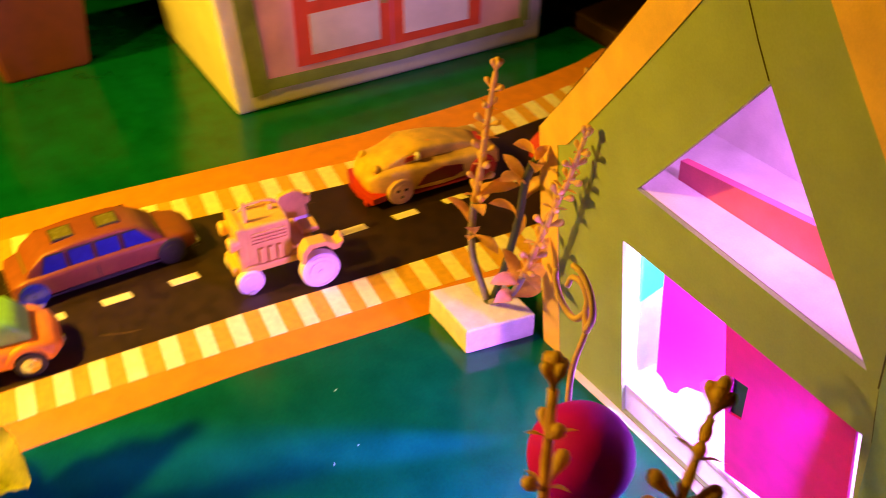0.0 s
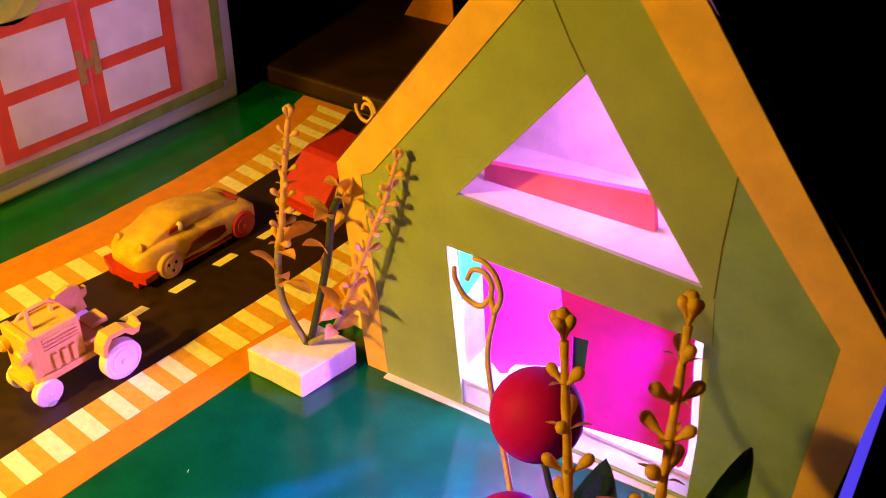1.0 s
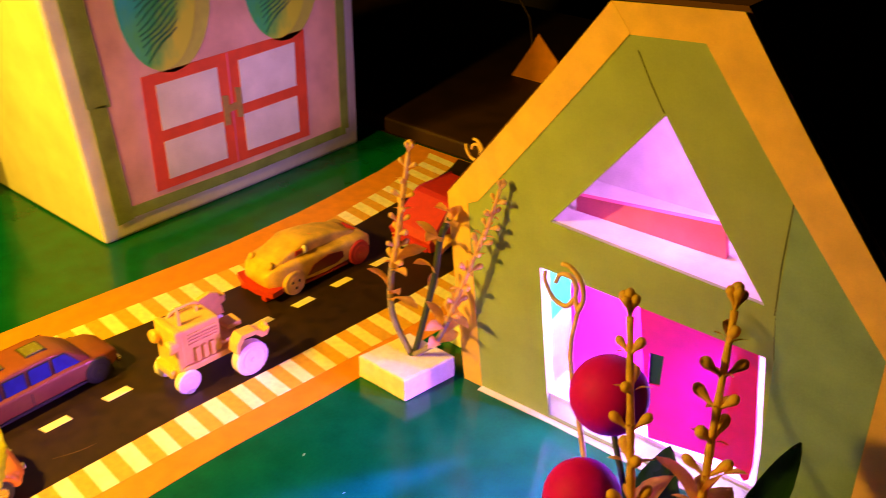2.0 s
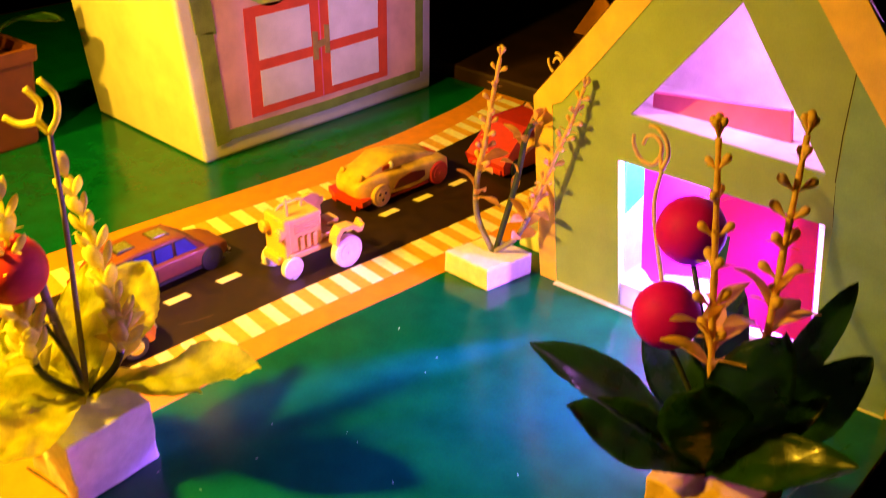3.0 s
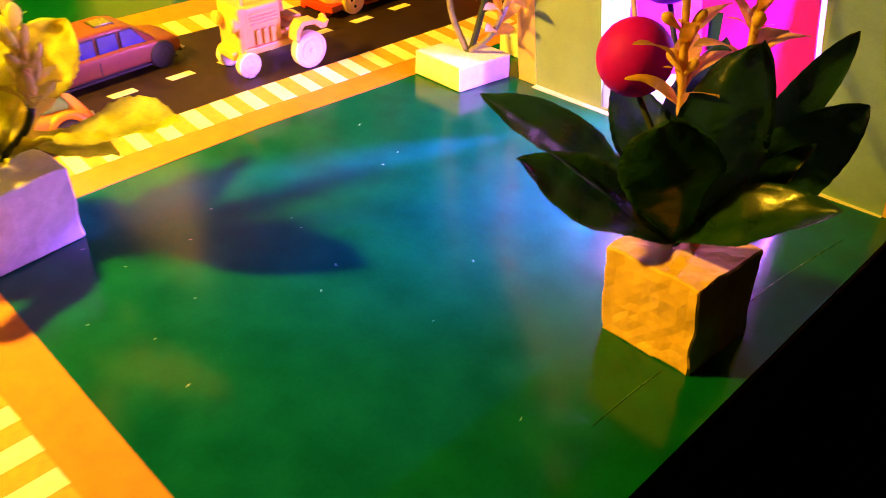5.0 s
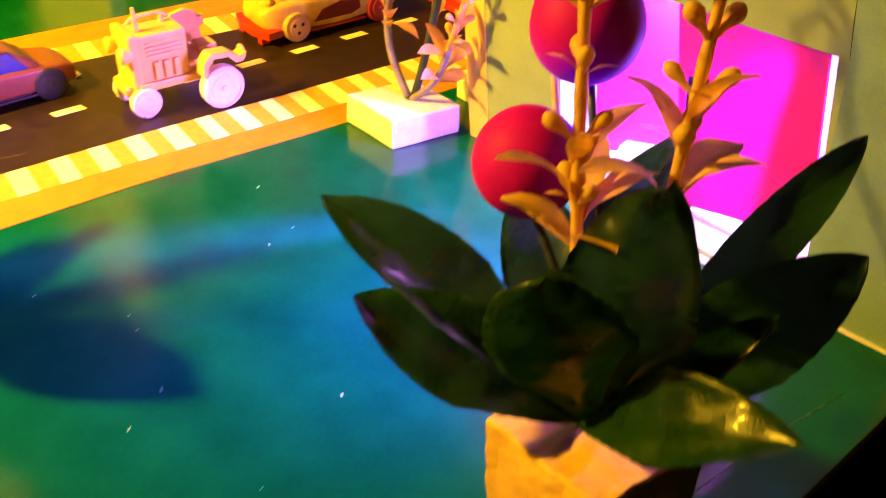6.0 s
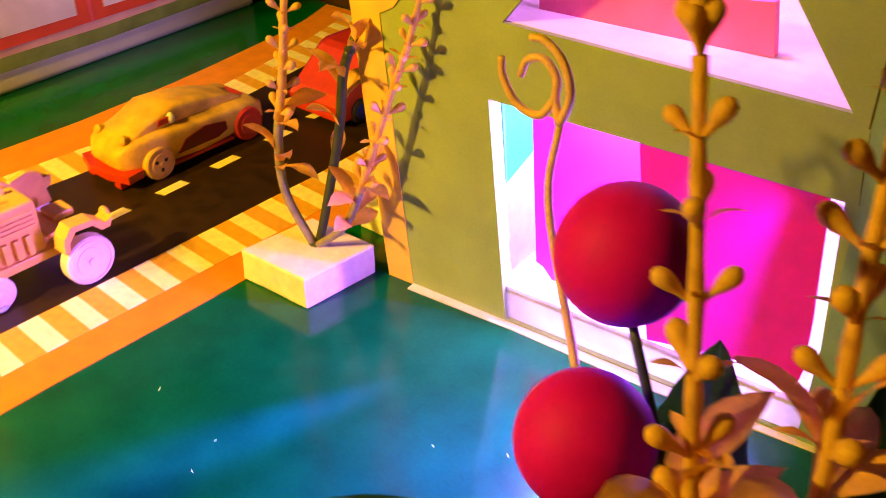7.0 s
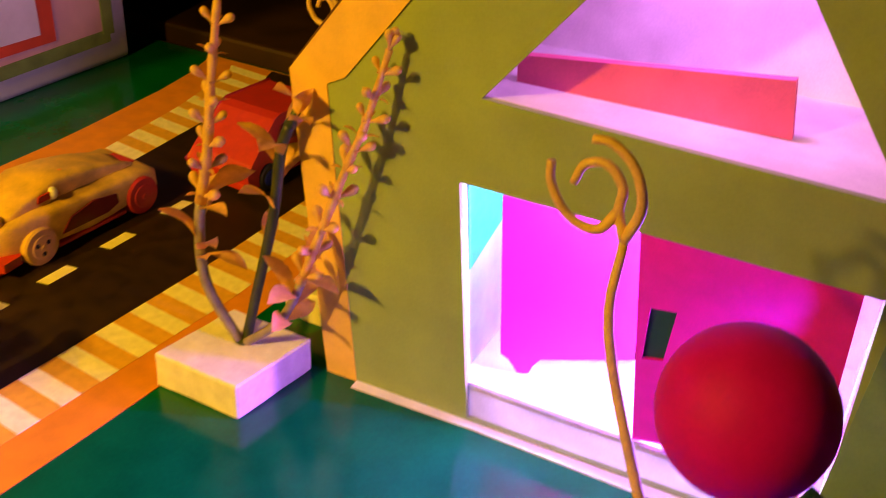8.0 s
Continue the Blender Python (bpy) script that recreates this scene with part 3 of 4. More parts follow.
for loop in ([(5.9, 5.25), (6.35, 5.2), (6.35, 7.25), (5.9, 7.35)], [(7.0, 5.55), (7.45, 5.45), (7.45, 7.55), (7.0, 7.65)], [(6.3, 6.05), (7.05, 6.15), (7.05, 6.65), (6.3, 6.55)]):
    part("handle", prism(loop, [], lambda u, v, d: on_box(u, v, 0.135 + d), 0.06), M["gold"], doors, "gold paper door handle")


def oval(cy, cz, ry, rz, n=36):
    return [(cy + ry * math.cos(2 * math.pi * k / n), cz + rz * math.sin(2 * math.pi * k / n)) for k in range(n)]


for cy in (2.1, 11.3):
    win = part("oval_window", prism(oval(cy + 0.55, 14.55, 3.25, 4.75), [], lambda u, v, d: on_box(u, v, 0.075 + d), 0.05), M["lime"], box_house, "oval window with yellow rim and glittering green pane")
    part("pane", prism(oval(cy - 0.1, 14.65, 2.75, 4.55), [], lambda u, v, d: on_box(u, v, 0.13 + d), 0.04), M["teal"], win, "teal glitter pane with slanting streaks")
    for i in range(19):
        s = -3.7 + 0.4 * i
        c = [(q, w) for q, w in ((cy - 0.1 + 0.7 * math.sqrt(max(0, 1 - (s / 4.55) ** 2)) * 2.2 * e, 14.65 + s + 0.9 * e + 0.12 * math.sin(3 * e + i)) for e in (-1, -0.5, 0, 0.5, 1))]
        pts = [on_box(q, w, 0.185) for q, w in c]
        if all(((q - cy + 0.1) / 2.7) ** 2 + ((w - 14.65) / 4.5) ** 2 < 1 for q, w in c):
            part("streak", tube(pts, [0.02, 0.05, 0.06, 0.05, 0.02], 6), M["vein"], win)

# ---- pots and distant things ----


def square_pot(name, cx, cy, w0, w1, h, turn, label):
    pot = thing(name, (cx, cy, 0), label, "plant pot", turn=turn)
    bm = bmesh.new()
    rows = []
    for z, w in ((0, w0 * 0.97), (0.15, w0), (h * 0.86, w1 * 0.97), (h * 0.87, w1 * 1.04), (h, w1 * 1.06), (h, w1 * 0.92), (h - 0.8, w1 * 0.9)):
        rows.append([bm.verts.new((sx * w, sy * w, z)) for sx, sy in ((-1, -1), (-0.9, -1.0), (0.9, -1.0), (1, -0.9), (1, 0.9), (0.9, 1), (-0.9, 1), (-1, 0.9))])
    for r, s in zip(rows, rows[1:]):
        for k in range(8):
            bm.faces.new((r[k], r[(k + 1) % 8], s[(k + 1) % 8], s[k]))
    bm.faces.new(list(reversed(rows[0])))
    bm.faces.new(rows[-1])
    part("pot", bm, M["terracotta"], pot, local=True)
    return pot


big_pot = square_pot("terracotta_pot", -40.6, -12.9, 2.8, 3.5, 7.0, 4, "square terracotta pot with a leafy plant beside the box house")
for i, (tx, ty, tz, w) in enumerate(((2.6, 4.5, 11.5, 3.0), (3.2, 1.0, 12.5, 3.0), (2.0, -4.0, 11.0, 3.0), (-2.5, 2.5, 14.0, 2.8), (4.5, 5.5, 8.6, 2.6), (3.8, -2.0, 9.6, 2.6), (-3.0, -3.0, 13.0, 2.8), (0.5, 0.5, 15.0, 2.6))):
    part("leaf", leaf_mesh((0.2 * tx, 0.2 * ty, 6.6), (tx, ty, tz), w, 0.2, seed=i), M["leaf"], big_pot, "long glossy green leaf", local=True, smooth=True)

back_board = part("wooden_board", box(-60, 4, 22.4, 60, -3.0, 0.9, 0.25), M["wood_dark"])
tagged(back_board, "dark brown wooden board behind the road's end", "board")
tent = thing("orange_roof_model", (-22.6, 38, 0.9), "orange folded card roof standing on the board", "model roof")
part("gable", prism([(-25.2, 0.9), (-20.1, 0.9), (-20.3, 3.2), (-22.5, 5.3), (-23.2, 4.0)], [], lambda u, v, d: (u, 38 + d, v), 0.2), M["orange"], tent, "orange card gable")
part("post", tube([(-22.6, 38.3, 0.9), (-23.8, 38.4, 6.5), (-26.5, 38.6, 9.4)], [0.12, 0.1, 0.08]), M["wood_dark"], tent, "thin dark stick")

# ---- planters and artificial plants ----
rnd = random.Random(7)


def bud_bmesh():
    """A teardrop bud on a short neck, pointing up."""
    prof = [(0.0, 0.06), (0.2, 0.06), (0.38, 0.085), (0.55, 0.15), (0.70, 0.18), (0.82, 0.15), (0.90, 0.06)]
    return tube([(0, 0, z) for z, _ in prof], [r for _, r in prof], 8)


def petal_bmesh():
    """A plump, flattened petal, pointing up."""
    prof = [(0.0, 0.05), (0.15, 0.11), (0.32, 0.19), (0.5, 0.23), (0.68, 0.21), (0.82, 0.13), (0.9, 0.04)]
    bm = tube([(0, 0, z) for z, _ in prof], [r for _, r in prof], 8)
    for v in bm.verts:
        v.co.y = v.co.y * 0.6 + 0.16 * v.co.z**2
    return bm


BUD, BRACT, LEAFLET = {}, {}, {}
for shade in ("bud", "bud_lit"):
    BUD[shade] = bare_mesh("bud", bud_bmesh() if shade == "bud" else petal_bmesh(), M[shade], True)
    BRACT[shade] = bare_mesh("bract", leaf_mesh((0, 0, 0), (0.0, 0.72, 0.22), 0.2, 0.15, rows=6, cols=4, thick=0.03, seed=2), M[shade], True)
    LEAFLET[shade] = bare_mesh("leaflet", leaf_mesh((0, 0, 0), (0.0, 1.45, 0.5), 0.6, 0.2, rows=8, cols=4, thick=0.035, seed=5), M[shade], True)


def turned(at, d, spin, tilt, size):
    """A pose at a place of a stalk that runs along d: spun round it and tilted out."""
    q = Vector(d).to_track_quat("Z", "Y")
    m = q.to_matrix().to_4x4() @ Matrix.Rotation(spin, 4, "Z") @ Matrix.Rotation(tilt, 4, "X")
    return Matrix.Translation(Vector(at) * CM) @ m @ Matrix.Scale(size, 4)


def spike(parent, points, start, whorl=0.62, size=1.0, thick=0.14, leaves=(), stem="bud", seed=0, lower=None, shade="bud", buds=True):
    """A flower spike: a stalk with whorls of buds from start (0 to 1 of its length) to the tip."""
    r = random.Random(seed)
    base = Vector(root_of(parent)["base"])
    path = [p - base for p in smooth_path(points, 30)]
    cut = max(2, int(30 * start)) if lower else 0
    if lower:
        low = part("stem", tube(path[: cut + 1], [thick * 1.1] * (cut + 1), 10), M[lower], parent, "bare lower stem", local=True, smooth=True)
    up = path[cut:]
    knots = [thick * (1.05 - 0.45 * i / len(up)) * (1.0 + 0.22 * (i % 3 == 0)) for i in range(len(up))]
    stalk = part("stalk", tube(up, knots, 10), M[stem], parent, "pale knotted flower stalk", local=True, smooth=True)
    length = sum((b - a).length for a, b in zip(path, path[1:]))
    n = max(3, int(length * (1 - start) / whorl))
    for i in range(n + 1 if buds else 0):
        s = start + (1 - start) * (i / n) ** 0.97
        k = min(29, int(s * 30))
        at, d = path[k].lerp(path[k + 1], s * 30 - k), path[k + 1] - path[k]
        turn = i * 1.35 + r.uniform(-0.3, 0.3)
        shrink = size * (1.05 - 0.3 * i / n)
        last = i == n
        around = 4 if last else 2 if shade == "bud" else 3
        for j in range(around):
            lean = 0.35 if last else r.uniform(0.7, 0.95) if shade == "bud" else r.uniform(0.5, 0.9)
            piece("bud", BUD[shade], stalk, turned(at, d, turn + j * 2 * math.pi / around, lean, shrink * r.uniform(0.85, 1.1)))
        if not last:
            for j in range(2):
                piece("bract", BRACT[shade], stalk, turned(at, d, turn + 1.57 + j * math.pi, r.uniform(-0.1, 0.35), shrink * r.uniform(0.7, 1.1)))
        if last:
            piece("bud", BUD[shade], stalk, turned(at, d, 0, 0.0, shrink * 1.1))
    for s, spin, tilt, sc in leaves:
        k = min(29, int(s * 30))
        piece("leaflet", LEAFLET[shade], stalk, turned(path[k], path[k + 1] - path[k], spin, tilt, sc))
    return stalk


def curl(parent, centre, stem_points, scale, flip=1.0, material="tendril"):
    """A wire that ends in three curled strands, in the plane across y."""
    cx, cy, cz = centre
    j = (cx + flip * 0.55 * scale, cy, cz - 0.72 * scale)
    strands = (
        [j, (cx + flip * 0.72 * scale, cy, cz - 0.1 * scale), (cx + flip * 0.52 * scale, cy, cz + 0.5 * scale), (cx + flip * 0.12 * scale, cy, cz + 0.82 * scale), (cx - flip * 0.2 * scale, cy, cz + 0.82 * scale)],
        [j, (cx + flip * 0.36 * scale, cy + 0.1, cz - 0.3 * scale), (cx + flip * 0.36 * scale, cy + 0.1, cz + 0.1 * scale), (cx + flip * 0.08 * scale, cy + 0.1, cz + 0.42 * scale), (cx - flip * 0.28 * scale, cy + 0.1, cz + 0.34 * scale), (cx - flip * 0.42 * scale, cy + 0.1, cz - 0.02 * scale)],
        [(cx + flip * 0.36 * scale, cy + 0.1, cz - 0.3 * scale), (cx + flip * 0.1 * scale, cy, cz - 0.66 * scale), (cx - flip * 0.4 * scale, cy, cz - 0.56 * scale), (cx - flip * 0.74 * scale, cy, cz - 0.1 * scale), (cx - flip * 0.8 * scale, cy, cz + 0.3 * scale)],
    )
    path = smooth_path([*stem_points, j], 20)
    stem = part("tendril", tube(path, [0.11 - 0.03 * i / 20 for i in range(21)], 8), M[material], parent, "thin pale tendril", smooth=True)
    for strand in strands:
        part("curl", tube(smooth_path(strand, 18), [0.095 - 0.02 * i / 18 for i in range(19)], 8), M[material], stem, "curled end of the tendril", smooth=True)
    return stem


def berry(parent, centre, r, foot, skin="berry", label="round matt crimson berry"):
    c = Vector(centre)
    b = part("berry", ball(centre, r, 32, 20, 1.02), M[skin], parent, label, smooth=True)
    path = smooth_path([foot, (Vector(foot) + c) / 2 + Vector((0.4, 0.2, -0.6)), c + Vector((0.15, 0.1, -r * 0.9))], 10)
    part("berry_stem", tube(path, 0.1, 8), M["stem"], b, "dark thin stem", smooth=True)
    return b


def rough_block(corners, h, crumple, seed, top_shift=(0, 0), cuts=5, bevel=0.06):
    """A hand-cut block on four floor corners."""
    bm = bmesh.new()
    lo = [bm.verts.new((x, y, 0.0)) for x, y in corners]
    hi = [bm.verts.new((x + top_shift[0], y + top_shift[1], h)) for x, y in corners]
    bm.faces.new(list(reversed(lo)))
    bm.faces.new(hi)
    for k in range(4):
        bm.faces.new((lo[k], lo[(k + 1) % 4], hi[(k + 1) % 4], hi[k]))
    bmesh.ops.bevel(bm, geom=bm.edges[:], offset=bevel, segments=1, affect="EDGES")
    bmesh.ops.subdivide_edges(bm, edges=[e for e in bm.edges if e.calc_length() > 0.5], cuts=cuts, use_grid_fill=True)
    for v in bm.verts:
        if v.co.z > 0.02:
            n = noise.noise_vector(v.co * 0.9 + Vector((seed * 7.1, 0, 0))) * crumple + noise.noise_vector(v.co * 2.7 + Vector((0, seed * 3.3, 0))) * crumple * 0.4
            v.co += n
            v.co.z = max(v.co.z, 0.02)
    return bm


# white foam planter beside the house
white_planter = thing("flat_planter", (-2.6, -1.7, 0), "flat white foam planter holding three flower stalks", "planter")
part("block", rough_block([(-4.42, -3.03), (-1.27, -3.02), (-0.75, 0.12), (-3.85, 0.12)], 1.27, 0.03, 1), M["foam"], white_planter, "white foam block")
spike(white_planter, [(-2.55, -1.15, 1.2), (-3.6, -1.3, 3.1), (-3.7, -1.3, 5.2), (-3.2, -1.3, 7.7), (-2.9, -1.3, 9.7), (-2.5, -1.25, 12.2)], 0.48, 0.72, 0.85, 0.15,
      leaves=((0.33, 1.2, 0.3, 1.1), (0.31, 2.0, -0.5, 1.0), (0.42, -1.2, 0.3, 1.1), (0.47, -1.8, -0.1, 1.3), (0.28, -0.6, 0.3, 0.8), (0.36, 0.4, 0.5, 1.1), (0.45, 2.8, 0.2, 1.0)), seed=1, lower="stem_pale")
spike(white_planter, [(-2.5, -0.95, 1.2), (-2.35, -0.6, 2.6), (-1.6, -0.5, 5.8), (-1.25, -0.5, 8.0), (-0.7, -0.5, 9.3)], 0.9, 0.8, 0.5, 0.15,
      leaves=((0.5, 1.2, 0.4, 1.2), (0.62, -1.5, 0.2, 1.1), (0.72, 1.8, 0.3, 1.3), (0.80, -1.4, 0.4, 1.0), (0.4, -1.0, 0.3, 0.9), (0.68, 0.2, 0.3, 1.1), (0.88, 2.4, 0.5, 1.0), (0.96, 1.3, 0.5, 1.2), (0.96, -1.6, 0.9, 0.7)), stem="stem", seed=2, lower="stem", buds=False)
spike(white_planter, [(-2.45, -1.15, 1.2), (-1.3, -1.0, 2.3), (-0.6, -1.0, 3.5), (0.15, -1.0, 5.5), (1.15, -0.95, 8.3), (1.7, -0.9, 9.75), (2.25, -0.85, 11.7)], 0.42, 0.66, 0.8, 0.13,
      leaves=((0.22, 1.7, 0.3, 1.1), (0.28, -1.4, 0.3, 1.2), (0.36, 1.5, 0.2, 1.2), (0.44, -1.2, 0.4, 1.0), (0.18, -1.8, 0.0, 1.0), (0.32, 0.2, 0.4, 1.2), (0.40, 2.9, 0.2, 1.0)), seed=3, lower="stem_pale")
part("moss", ball((-2.5, -1.1, 1.26), 0.28, 10, 6, 0.5), M["stem"], white_planter, "dark tuft at the foot of the stalks")

# cream block planter at the table edge
cream_planter = thing("leafy_planter", (15.4, -10.7, 0), "crumpled cream block planter with dark leaves and red berries", "planter")
part("block", rough_block([(14.05, -12.4), (17.4, -12.35), (17.6, -9.1), (14.1, -9.2)], 3.4, 0.11, 2, (-0.1, -0.15), 9), M["stone"], cream_planter, "crumpled cream paper block", smooth=False)
J = (15.4, -11.1, 3.5)
for i, (tip, w, arch, fold, up, belly) in enumerate((
    ((9.2, -13.4, 7.2), 2.2, 0.07, 0.30, (0, -0.2, 1), 0.5), ((11.5, -14.3, 6.2), 2.3, 0.05, 0.16, (0, -0.6, 1), 0.5),
    ((17.5, -12.9, 11.3), 2.7, -0.03, -0.15, (0.35, -0.65, 0.6), 0.45), ((15.6, -13.1, 8.6), 3.0, 0.05, -0.15, (0.35, -0.65, 0.6), 0.62),
    ((16.9, -4.6, 9.05), 1.35, 0.06, 0.2, (0.6, -0.7, 0.6), 0.6), ((18.6, -7.2, 8.05), 2.3, 0.10, 0.2, (0.6, -0.6, 0.6), 0.6),
    ((20.1, -11.6, 7.1), 1.9, 0.12, 0.2, (0.3, -0.5, 0.9), 0.55), ((13.6, -6.6, 8.4), 2.0, 0.14, 0.22, (0.0, -1, 0.6), 0.55),
    ((11.4, -9.2, 7.2), 2.0, 0.12, 0.22, (0.3, -0.5, 1), 0.55), ((18.3, -9.6, 7.6), 1.1, 0.12, 0.2, (0.4, -0.6, 0.6), 0.55),
)):
    part("leaf", leaf_mesh(J, tip, w, arch, up, fold, 0.06, 34, 10, seed=20 + i, veins=0.015, crumple=0.03, teeth=0.012, belly=belly), M["leaf"], cream_planter, "broad glossy dark green leaf", smooth=True)
spike(cream_planter, [(15.2, -10.6, 3.4), (15.3, -11.0, 6.0), (15.15, -11.7, 8.2), (14.5, -11.5, 12.0), (13.7, -10.9, 15.5)], 0.57, 0.86, 1.0, 0.14,
      leaves=((0.52, -0.8, 0.2, 1.3), (0.54, 1.9, 0.5, 1.3), (0.56, 0.9, 0.3, 1.2), (0.50, 3.0, 0.1, 1.2), (0.57, -1.9, 0.35, 1.25), (0.60, 1.3, 0.5, 1.25), (0.63, -0.3, 0.6, 1.0)), stem="bud", seed=4)
spike(cream_planter, [(15.8, -10.4, 3.4), (15.9, -10.3, 6.2), (16.35, -10.9, 9.5), (16.0, -10.1, 12.6), (15.6, -9.1, 15.6)], 0.58, 0.86, 1.0, 0.14,
      leaves=((0.50, -0.6, 0.1, 1.35), (0.53, 1.8, 0.4, 1.2), (0.52, 2.9, 0.1, 1.3), (0.58, -2.0, 0.35, 1.2), (0.61, 0.9, 0.5, 1.15)), stem="bud", seed=5)
berry(cream_planter, (12.3, -8.7, 11.0), 1.2, J)
berry(cream_planter, (12.9, -10.8, 8.8), 1.15, J)
curl(cream_planter, (9.3, -6.75, 12.6), [J, (13.0, -9.6, 5.6), (11.2, -8.0, 8.0), (10.0, -7.2, 10.4)], 1.0)

# yellow-lit planter on the road's corner
corner_planter = thing("corner_planter", (-4.0, -23.6, 0.04), "white block planter with lamp-lit leaves on the road corner", "planter")
cb = rough_block([(-5.9, -25.75), (-2.4, -25.6), (-2.65, -22.0), (-6.0, -22.1)], 3.25, 0.10, 3, (0.35, -0.15))
for v in cb.verts:
    v.co.z += 0.04
part("block", cb, M["foam"], corner_planter, "white wrapped paper block")
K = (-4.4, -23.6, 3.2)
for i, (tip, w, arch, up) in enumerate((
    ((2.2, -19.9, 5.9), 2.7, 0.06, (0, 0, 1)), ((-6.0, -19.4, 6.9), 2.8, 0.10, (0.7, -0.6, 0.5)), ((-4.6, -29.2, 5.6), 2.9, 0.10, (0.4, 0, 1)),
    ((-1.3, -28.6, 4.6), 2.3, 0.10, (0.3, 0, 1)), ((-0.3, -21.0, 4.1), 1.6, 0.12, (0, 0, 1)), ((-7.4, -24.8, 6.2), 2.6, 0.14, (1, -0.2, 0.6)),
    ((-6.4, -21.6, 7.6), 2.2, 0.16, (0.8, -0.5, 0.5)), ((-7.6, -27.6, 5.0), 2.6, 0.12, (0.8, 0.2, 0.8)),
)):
    part("leaf", leaf_mesh(K, tip, w, arch, up, 0.2, 0.12, 36, 14, seed=40 + i, veins=0.035, crumple=0.07, teeth=0.02), M["leaf_lit"], corner_planter, "broad green leaf with lamplight in its pale colour", smooth=True)
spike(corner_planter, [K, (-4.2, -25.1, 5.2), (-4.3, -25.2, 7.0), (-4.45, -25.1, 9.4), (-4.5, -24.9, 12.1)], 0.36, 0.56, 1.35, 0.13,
      leaves=((0.3, 1.0, 0.4, 1.0), (0.36, -1.6, 0.3, 1.0), (0.26, 2.8, 0.5, 0.9), (0.22, 0.2, 0.3, 0.9), (0.33, 2.0, 0.5, 1.0), (0.40, 0.3, 0.5, 1.0), (0.41, 3.2, 0.5, 1.0)), seed=6, lower="stem", stem="bud_lit", shade="bud_lit")
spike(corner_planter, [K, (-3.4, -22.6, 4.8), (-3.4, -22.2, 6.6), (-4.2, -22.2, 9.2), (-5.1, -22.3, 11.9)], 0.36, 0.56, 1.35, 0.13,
      leaves=((0.3, 1.4, 0.4, 1.1), (0.34, -1.2, 0.3, 1.1), (0.38, 3.0, 0.5, 1.0), (0.24, -2.2, 0.4, 0.9), (0.28, 0.2, 0.4, 1.0), (0.36, 2.2, 0.5, 1.1), (0.41, 0.8, 0.6, 1.0)), seed=8, lower="stem", stem="bud_lit", shade="bud_lit")
berry(corner_planter, (-4.9, -25.0, 9.35), 1.25, K, "berry_warm_lit", "round berry, scarlet as under warm light alone")
part("cut_stem", tube(smooth_path([K, (-4.4, -24.0, 6.0), (-4.5, -24.2, 8.0), (-4.6, -24.3, 9.9)], 12), 0.17, 10), M["stem_pale"], corner_planter, "thick grey stem cut off at its end", smooth=True)
fork = Vector((-3.1, -23.35, 14.5))
tendril = part("tendril", tube(smooth_path([K, (-4.1, -23.4, 7.0), (-3.6, -23.3, 11.0), fork], 20), [0.12 - 0.03 * i / 20 for i in range(21)], 8), M["stem_pale"], corner_planter, "thin grey tendril", smooth=True)
for strand in ([(0, 0), (0.37, 0.6), (0.42, 1.3), (0.0, 1.8)], [(0, 0), (-0.3, 0.45), (-0.12, 1.0), (-0.5, 1.5)], [(-0.28, 0.4), (-0.9, 0.28), (-1.4, 0.5)]):
    part("curl", tube(smooth_path([fork + Vector((0.75 * p, 0.66 * p, q)) for p, q in strand], 16), [0.12 - 0.02 * i / 16 for i in range(17)], 8), M["bud_lit"], tendril, "curled pale end of the tendril", smooth=True)

# tall tendril plant half hidden behind the house
back_plant = thing("tendril_plant", (-2.2, 3.0, 0), "thin curled tendril in a small foam block behind the house", "plant")
part("block", rough_block([(-3.3, 2.2), (-1.2, 2.2), (-1.2, 4.2), (-3.3, 4.2)], 1.2, 0.04, 5), M["foam"], back_plant, "small white foam block")
curl(back_plant, (-2.4, 3.4, 10.8), [(-2.2, 3.2, 1.1), (-1.6, 3.3, 4.5), (-1.7, 3.4, 8.4)], 0.7)

# ---- toy vehicles ----


def lumpy(bm, amount, seed):
    """Cast-metal unevenness."""
    for v in bm.verts:
        v.co += noise.noise_vector(v.co * 1.6 + Vector((seed * 5.0, 0, 0))) * amount
    return bm


def wheel(parent, x0, x1, y, z, r, tyre, hub, tyre_label="", hub_label=""):
    w = part("wheel", disc_x(x0, x1, y, z, r, 28, 0.07), M[tyre], parent, tyre_label, local=True)
    s = math.copysign(1, x1 - x0)
    part("hub", disc_x(x1 - s * 0.03, x1 + s * 0.035, y, z, r * 0.62, 22, 0.03), M[hub], w, hub_label, local=True)
    if hub == "car_tan":
        for k in range(3):
            a = 2 * math.pi * k / 3 + 0.5
            part("hub_hole", disc_x(x1 + s * 0.02, x1 + s * 0.045, y + 0.36 * r * math.cos(a), z + 0.36 * r * math.sin(a), r * 0.13, 10, 0.01), M["glass_dark"], w, local=True)
    part("axle_cap", disc_x(x1 + s * 0.02, x1 + s * 0.09, y, z, r * 0.16, 10, 0.03), M[hub], w, local=True)
    return w


